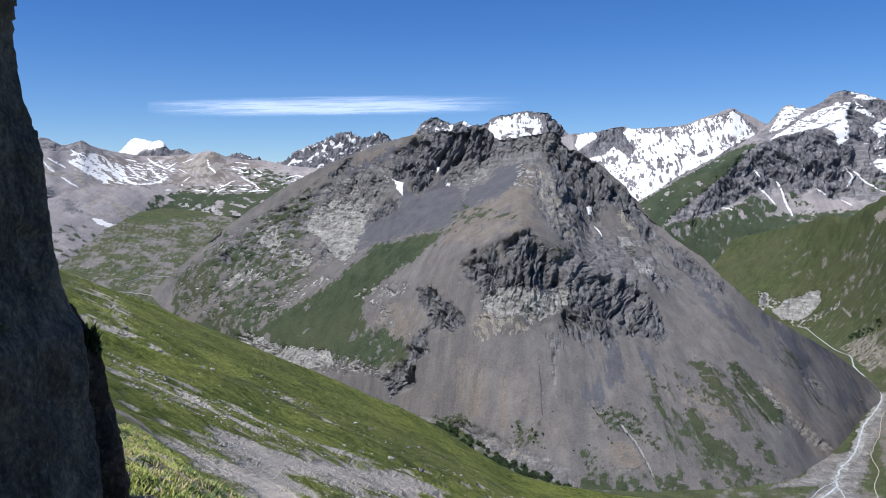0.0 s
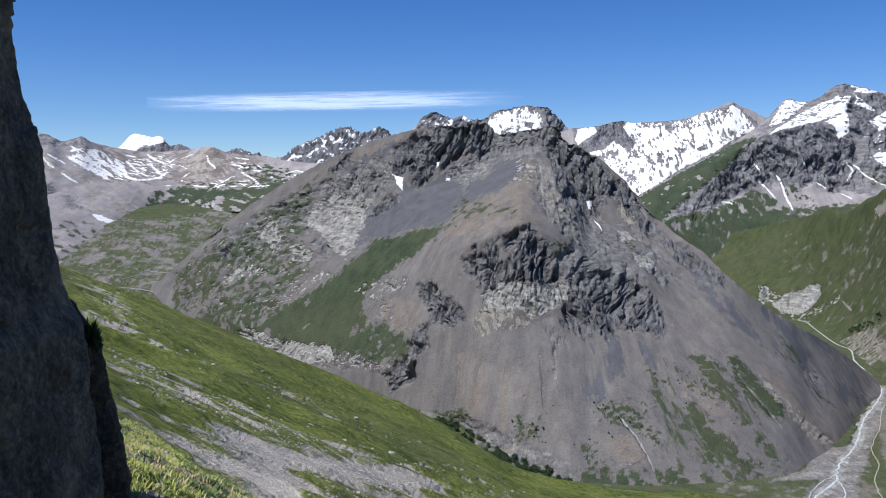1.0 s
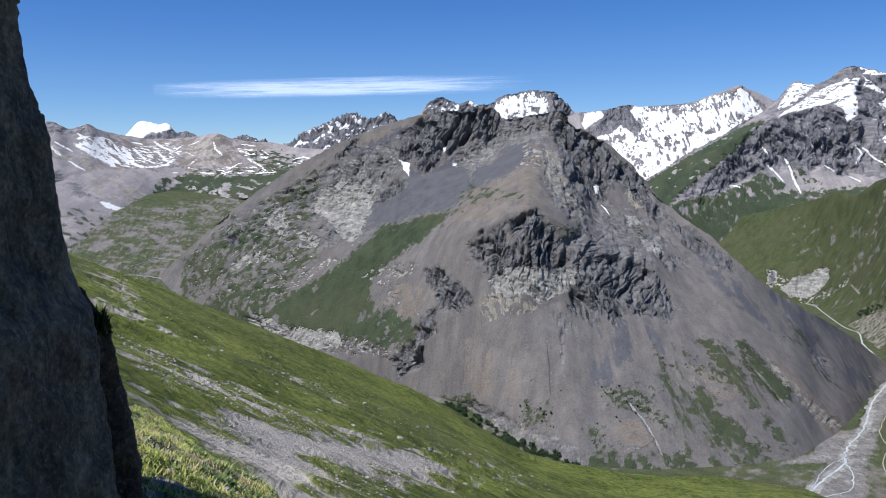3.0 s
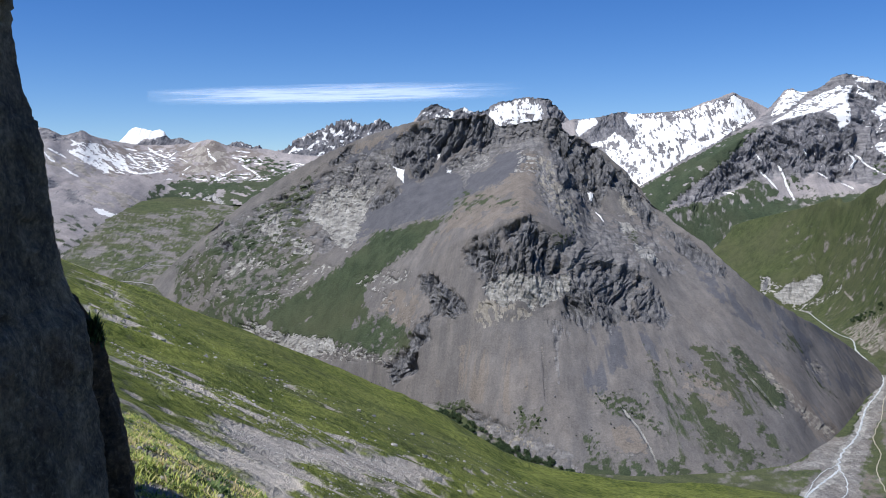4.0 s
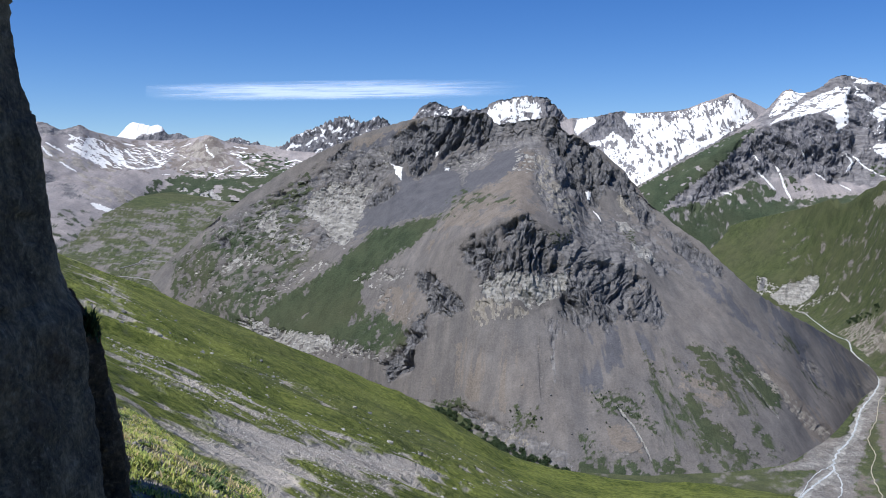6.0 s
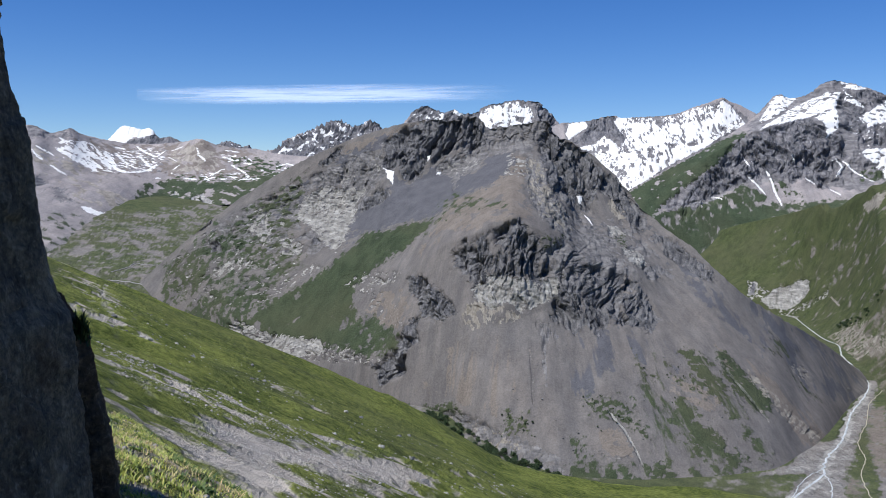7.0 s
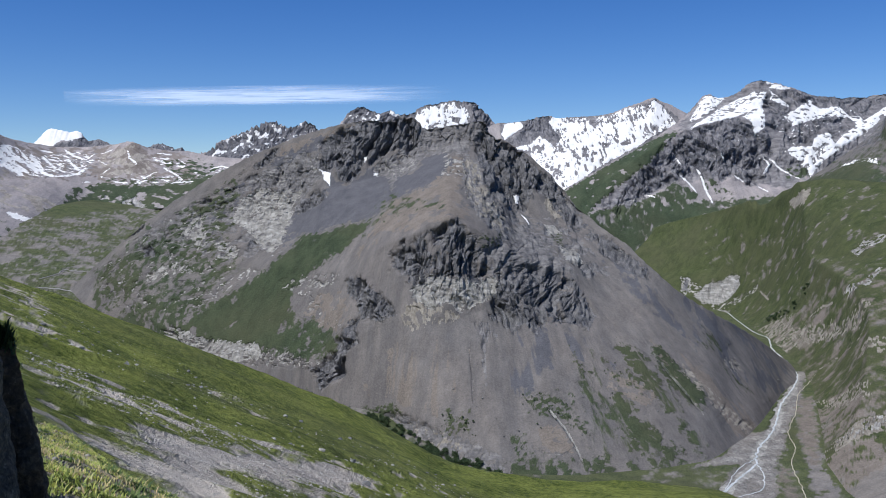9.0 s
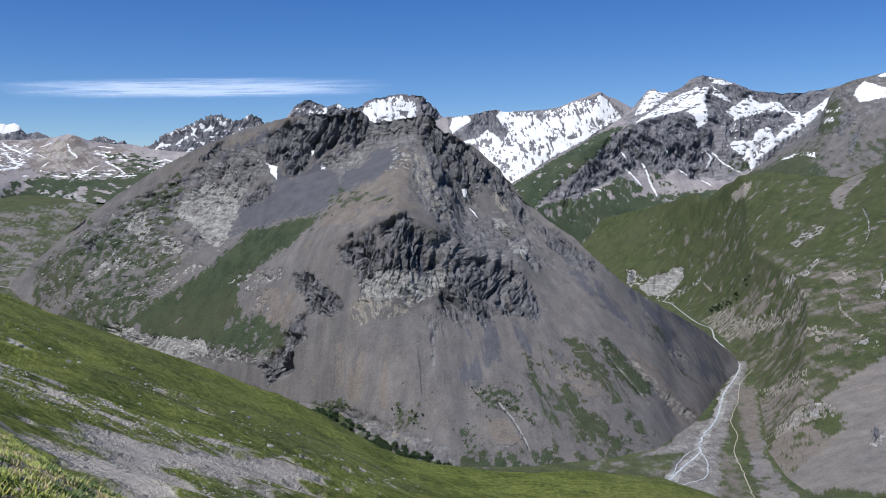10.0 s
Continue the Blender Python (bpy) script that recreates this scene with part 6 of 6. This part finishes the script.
root = ledge[np.argsort(ledge[:, 0])[-12:]].mean(0)
tuft = np.repeat(np.array([[*root, 1.0]]), 420, 0)
tuft[:, :3] += np.random.RandomState(3).normal(size=(420, 3)) * (0.03, 0.02, 0.04) + (0.015, -0.05, 0.02)
tagged(blades("grass_tuft", tuft, 0.03, 0.08, 0.9, foliage_mat, 12), "dark tuft of grass on a ledge of the cliff", "grass")

# ---- stones ----
stone_mat = plain_material("limestone_rubble", (0.22, 0.20, 0.17), (0.50, 0.47, 0.40), 3.0, 0.9, 0.5, 0.05)
scree_mat = plain_material("scree_chips", (0.20, 0.182, 0.155), (0.50, 0.46, 0.395), 1.6, 0.9, 0.5, 0.05)
dark_stone_mat = plain_material("weathered_boulder", (0.08, 0.078, 0.075), (0.24, 0.23, 0.21), 1.2, 0.9, 0.5, 0.1)


def stone_shape(seed, sub=1):
    """A chipped, angular lump about one metre across, sitting on z = 0."""
    rnd = np.random.RandomState(seed)
    bm = bmesh.new()
    bmesh.ops.create_icosphere(bm, subdivisions=sub, radius=0.5)
    cuts = rnd.normal(size=(7, 3))
    cuts /= np.linalg.norm(cuts, axis=1, keepdims=True)
    for v in bm.verts:
        for c in cuts:
            over = v.co.dot(Vector(c)) - 0.33
            if over > 0:
                v.co -= Vector(c) * over
        v.co *= 1 + 0.12 * rnd.uniform(-1, 1)
        v.co.x *= 1.25
        v.co.z = v.co.z * 0.75 + 0.22
    return bm


def rubble(name, spots, sizes, material, seed):
    """Many small stones as one mesh."""
    rnd = np.random.RandomState(seed)
    shapes = []
    for k in range(6):
        bm = stone_shape(seed + k, 1 if k < 2 else 1)
        bm.verts.ensure_lookup_table()
        shapes.append((np.array([v.co for v in bm.verts]), np.array([[v.index for v in f.verts] for f in bm.faces])))
        bm.free()
    V, T, base = [], [], 0
    for (x, y, z, g), s in zip(spots, sizes):
        v, f = shapes[rnd.randint(6)]
        a = rnd.uniform(0, 2 * np.pi)
        c, sn = np.cos(a), np.sin(a)
        q = v * s
        V.append(np.stack([q[:, 0] * c - q[:, 1] * sn + x, q[:, 0] * sn + q[:, 1] * c + y, q[:, 2] - 0.12 * s + z], -1))
        T.append(f + base)
        base += len(v)
    V, T = np.concatenate(V), np.concatenate(T)
    me = bpy.data.meshes.new(name)
    me.vertices.add(len(V))
    me.vertices.foreach_set("co", V.reshape(-1).astype(np.float32))
    me.loops.add(T.size)
    me.polygons.add(len(T))
    me.loops.foreach_set("vertex_index", T.reshape(-1).astype(np.int32))
    me.polygons.foreach_set("loop_start", np.arange(0, T.size, 3, dtype=np.int32))
    me.update(calc_edges=True)
    me.materials.append(material)
    return new(name, me)


rnd = np.random.RandomState(21)
SCREE = [(-8.1, 22.0), (-8.0, 24.6), (-27.0, 104.0), (-23.8, 111.3), (-20.0, 128.2), (-15.7, 149.6), (-8.8, 166.6), (-0.3, 176.2), (-7.3, 110.2), (-3.5, 22.1), (-4.0, 18.5), (-5.2, 21.8), (-6.1, 21.8), (-6.4, 19.8)]
UPPER_SCREE = [(-59.9, 158.1), (-58.1, 161.7), (-51.1, 158.9), (-42.0, 147.9), (-39.9, 162.8), (-28.9, 159.1), (-17.7, 169.4), (-24.4, 125.3), (-32.0, 117.7), (-36.5, 113.2), (-51.0, 134.3)]
MEADOW = [(-15.2, 97.0), (-16.9, 162.0), (-35.7, 145.5), (-59.7, 186.1), (-134.4, 340.2), (-122.0, 354.0), (-69.0, 358.2), (-20.3, 310.6), (18.6, 369.6), (41.7, 326.0), (11.8, 186.8), (-7.2, 107.7)]
p = scatter(SCREE, 5000, 31, 0.5, 12.0)
tagged(rubble("scree_stones", p, np.clip(p[:, 1] / 110, 0.12, 1.2) * (0.05 + 0.4 * rnd.uniform(0, 1, len(p)) ** 12), scree_mat, 41), "pale grey angular scree stones", "stones", kind="stuff")
p = scatter(UPPER_SCREE, 3200, 33, 0.9, 9.0)
tagged(rubble("scree_stones", p, 0.08 + 0.55 * rnd.uniform(0, 1, len(p)) ** 12, scree_mat, 43), "grey scree stones on the upper strip", "stones", kind="stuff")
p = scatter(MEADOW, 1300, 35, 0.8, 40.0)
tagged(rubble("meadow_stones", p, 0.12 + 0.65 * rnd.uniform(0, 1, len(p)) ** 5, stone_mat, 45), "small pale stones strewn over the turf", "stones", kind="stuff")
p = scatter(BANK, 230, 38, 0.9, 1.0)
tagged(rubble("bank_stones", p, 0.02 + 0.13 * rnd.uniform(0, 1, len(p)) ** 5, scree_mat, 47), "pale stones half hidden in the grass", "stones", kind="stuff")
lumps = []
for k in range(5):
    ob = part("boulder", stone_shape(500 + k, 2), stone_mat if k < 3 else dark_stone_mat)
    lumps.append(tagged(ob, "pale limestone boulder lying on the turf" if k < 3 else "dark weathered boulder lying on the turf", "boulder", "boulders on the hillside"))
p = scatter(MEADOW, 95, 37, 0.4, 25.0)
for k, (x, y, z, g) in enumerate(p):
    s = 0.6 + 1.3 * rnd.uniform() ** 2.5
    m = pose(x, y, z - 0.1 * s, 0, 0, rnd.uniform(0, 360)) @ Matrix.Diagonal((s, s, s, 1))
    if k < 5:
        lumps[k].matrix_basis = m
    else:
        src = lumps[rnd.randint(5)]
        b = copy_thing(src, pose(0, 0, 0))
        b.matrix_basis = m
EAST_RUBBLE = [(549.1, 1708.7), (682.0, 1738.3), (907.2, 1904.8), (817.6, 1725.1), (670.6, 1600.4), (596.7, 1625.0)]
FAN_RUBBLE = [(211.7, 1543.5), (420.7, 1585.2), (495.2, 1501.7), (545.6, 1382.9), (186.6, 1350.9), (73.2, 1507.5)]
for outline, n, big in ((EAST_RUBBLE, 130, 6.0), (FAN_RUBBLE, 150, 3.5)):
    p = scatter(outline, n, 90 + n, 0.7, 70.0)
    p[:, 2] = land(p[:, :2])
    tagged(rubble("fallen_rocks", p, 0.8 + big * rnd.uniform(0, 1, len(p)) ** 3, dark_stone_mat, n), "dark fallen blocks scattered down the scree", "rocks", kind="stuff")

# ---- bushes in the gorge ----
def bush(seed, height):
    """A small alder: a forked trunk and a crown of many small clumps of leaves."""
    rnd = np.random.RandomState(seed)
    top = new("alder")
    bm = bmesh.new()
    for k in range(4):
        a, lean = rnd.uniform(0, 6.28), rnd.uniform(0.1, 0.5)
        tip = Vector((math.cos(a) * lean * height * 0.5, math.sin(a) * lean * height * 0.5, height * rnd.uniform(0.5, 0.8)))
        m = Matrix.Translation(tip / 2) @ tip.to_track_quat("Z", "Y").to_matrix().to_4x4()
        bmesh.ops.create_cone(bm, segments=5, radius1=0.035 * height, radius2=0.008 * height, depth=tip.length, matrix=m)
    part("trunk", bm, bark_mat, top)
    n = 420
    th, ph, rr = rnd.uniform(0, 6.28, n), np.arccos(rnd.uniform(-0.6, 1, n)), rnd.uniform(0.45, 1, n) ** 0.5
    lobes = 1 + 0.35 * np.sin(3 * th + rnd.uniform(0, 6)) * np.sin(2 * ph) + 0.2 * rnd.normal(size=n)
    c = np.stack([0.42 * rr * lobes * np.sin(ph) * np.cos(th), 0.42 * rr * lobes * np.sin(ph) * np.sin(th), 0.55 + 0.42 * rr * lobes * np.cos(ph)], -1) * height
    size = height * rnd.uniform(0.05, 0.11, n)
    verts, faces = [], []
    for q, s in zip(c, size):
        d1, d2 = rnd.normal(size=3), rnd.normal(size=3)
        d1 /= np.linalg.norm(d1)
        d2 = np.cross(d1, d2)
        d2 /= np.linalg.norm(d2)
        k = len(verts)
        verts += [q - d1 * s, q + d2 * s * 0.7, q + d1 * s, q - d2 * s * 0.7]
        faces.append((k, k + 1, k + 2, k + 3))
    mesh_object("crown", verts, faces, foliage_mat, top)
    return top


kinds = [bush(400 + k, 1.0) for k in range(4)]
for k in kinds:
    tagged(k, "dense dark green alder bush in the gorge", "bush", "bushes along the stream")
STREAM_SIDE = [(-20, 1555), (29, 1511), (72, 1446), (114, 1389), (156, 1358), (199, 1319), (189, 1255), (139, 1287), (60, 1379), (-12, 1470)]
SLOPE_BUSHES = [(236.7, 1447.9), (301.3, 1449.1), (321.6, 1411.2), (277.1, 1372.2), (247.3, 1403.2)]
GULLY_BUSHES = [(107.1, 1440.1), (161.0, 1426.1), (164.5, 1385.5), (105.3, 1414.7)]
EAST_BUSHES = [(350.5, 1545.0), (410.2, 1546.0), (476.2, 1472.4), (471.4, 1429.4), (382.3, 1440.8), (345.8, 1478.2)]
FOOT_BUSHES = [(-66.0, 1601.1), (16.0, 1548.1), (44.5, 1512.3), (-3.2, 1547.7), (-53.1, 1581.9)]
made = 0
for outline, n, low, high in ((STREAM_SIDE, 236, 6.0, 11.0), (SLOPE_BUSHES, 16, 2.0, 3.5), (GULLY_BUSHES, 16, 2.0, 4.0), (EAST_BUSHES, 12, 1.5, 3.0), (FOOT_BUSHES, 18, 2.0, 4.5)):
    p = scatter(outline, n, 60 + n, 0.3, 60.0)
    for (x, y, z, g), up in zip(p, land(p[:, :2])):
        s = rnd.uniform(low, high)
        m = pose(x, y, up - 0.05 * s, 0, 0, rnd.uniform(0, 360)) @ Matrix.Diagonal((s, s, s * rnd.uniform(0.8, 1.1), 1))
        b = kinds[made] if made < 4 else copy_thing(kinds[made % 4], pose(0, 0, 0))
        b.matrix_basis = m
        made += 1
FAR_BUSHES = [(1208, 2668), (1207, 2548), (1217, 2495), (1232, 2404), (1216, 2391), (1194, 2448), (1187, 2506), (1190, 2609)]
for x, y, z, g in scatter(FAR_BUSHES, 26, 71, 0.2, 60.0):
    d = (hillside_sheet[..., 0] - x) ** 2 + (hillside_sheet[..., 1] - y) ** 2
    s = rnd.uniform(6.0, 11.0)
    b = copy_thing(kinds[made % 4], pose(0, 0, 0))
    b.matrix_basis = pose(x, y, hillside_sheet[..., 2].flat[int(d.argmin())] - 0.5, 0, 0, rnd.uniform(0, 360)) @ Matrix.Diagonal((s, s, s, 1))
    tagged(b, "dark green bush on the far hillside", group="bushes on the far hillside")
    made += 1

# ---- thin cloud ----
def cloud_material():
    m, N, L, bsdf = nodes("thin_cirrus")
    uv = N.new("ShaderNodeTexCoord").outputs["Generated"]
    sep = N.new("ShaderNodeSeparateXYZ")
    L.new(uv, sep.inputs[0])
    long = N.new("ShaderNodeMapping")
    long.inputs["Scale"].default_value = (2.3, 3.2, 1.0)
    long.inputs["Rotation"].default_value = (0, 0, radians(3))
    L.new(uv, long.inputs[0])
    n1 = noise_at(N, L, long.outputs[0], 1.5, 8, 0.62)
    n2 = noise_at(N, L, long.outputs[0], 4.0, 8, 0.65)
    u, v = sep.outputs[0], sep.outputs[1]
    # fades to both ends and to the upper and lower rim
    fade_u = maths(N, L, "MULTIPLY", maths(N, L, "MULTIPLY", u, maths(N, L, "SUBTRACT", 1.0, u)), 4.0)
    fade_v = maths(N, L, "MULTIPLY", maths(N, L, "MULTIPLY", v, maths(N, L, "SUBTRACT", 1.0, v)), 4.0)
    body = maths(N, L, "MULTIPLY", maths(N, L, "POWER", fade_u, 1.15), maths(N, L, "POWER", fade_v, 0.9))
    w = maths(N, L, "MULTIPLY", body, maths(N, L, "ADD", maths(N, L, "MULTIPLY", n1, 2.4), maths(N, L, "SUBTRACT", maths(N, L, "MULTIPLY", n2, 1.2), 0.95)))
    r = N.new("ShaderNodeMapRange")
    r.interpolation_type = "SMOOTHSTEP"
    r.inputs[1].default_value, r.inputs[2].default_value, r.inputs[4].default_value = 0.06, 1.0, 0.36
    L.new(w, r.inputs[0])
    d, tl, tp = N.new("ShaderNodeBsdfDiffuse"), N.new("ShaderNodeBsdfTranslucent"), N.new("ShaderNodeBsdfTransparent")
    d.inputs[0].default_value = tl.inputs[0].default_value = (0.95, 0.95, 0.95, 1)
    ad, mx = N.new("ShaderNodeAddShader"), N.new("ShaderNodeMixShader")
    L.new(d.outputs[0], ad.inputs[0]), L.new(tl.outputs[0], ad.inputs[1])
    L.new(r.outputs[0], mx.inputs[0]), L.new(tp.outputs[0], mx.inputs[1]), L.new(ad.outputs[0], mx.inputs[2])
    L.new(mx.outputs[0], N["Material Output"].inputs["Surface"])
    return m


cloud_u, cloud_v = np.linspace(0, 1, 40), np.linspace(0, 1, 10)
verts = [((-1540 + 2000 * u) * (0.80 + 0.2 * v), 3760 + 940 * v, 440 + 26 * (u - 0.5)) for v in cloud_v for u in cloud_u]
faces = [(r * 40 + k, r * 40 + k + 1, r * 40 + k + 41, r * 40 + k + 40) for r in range(9) for k in range(39)]
tagged(mesh_object("cloud", verts, faces, cloud_material()), "thin white streak of high cirrus cloud", "cloud", kind="stuff")
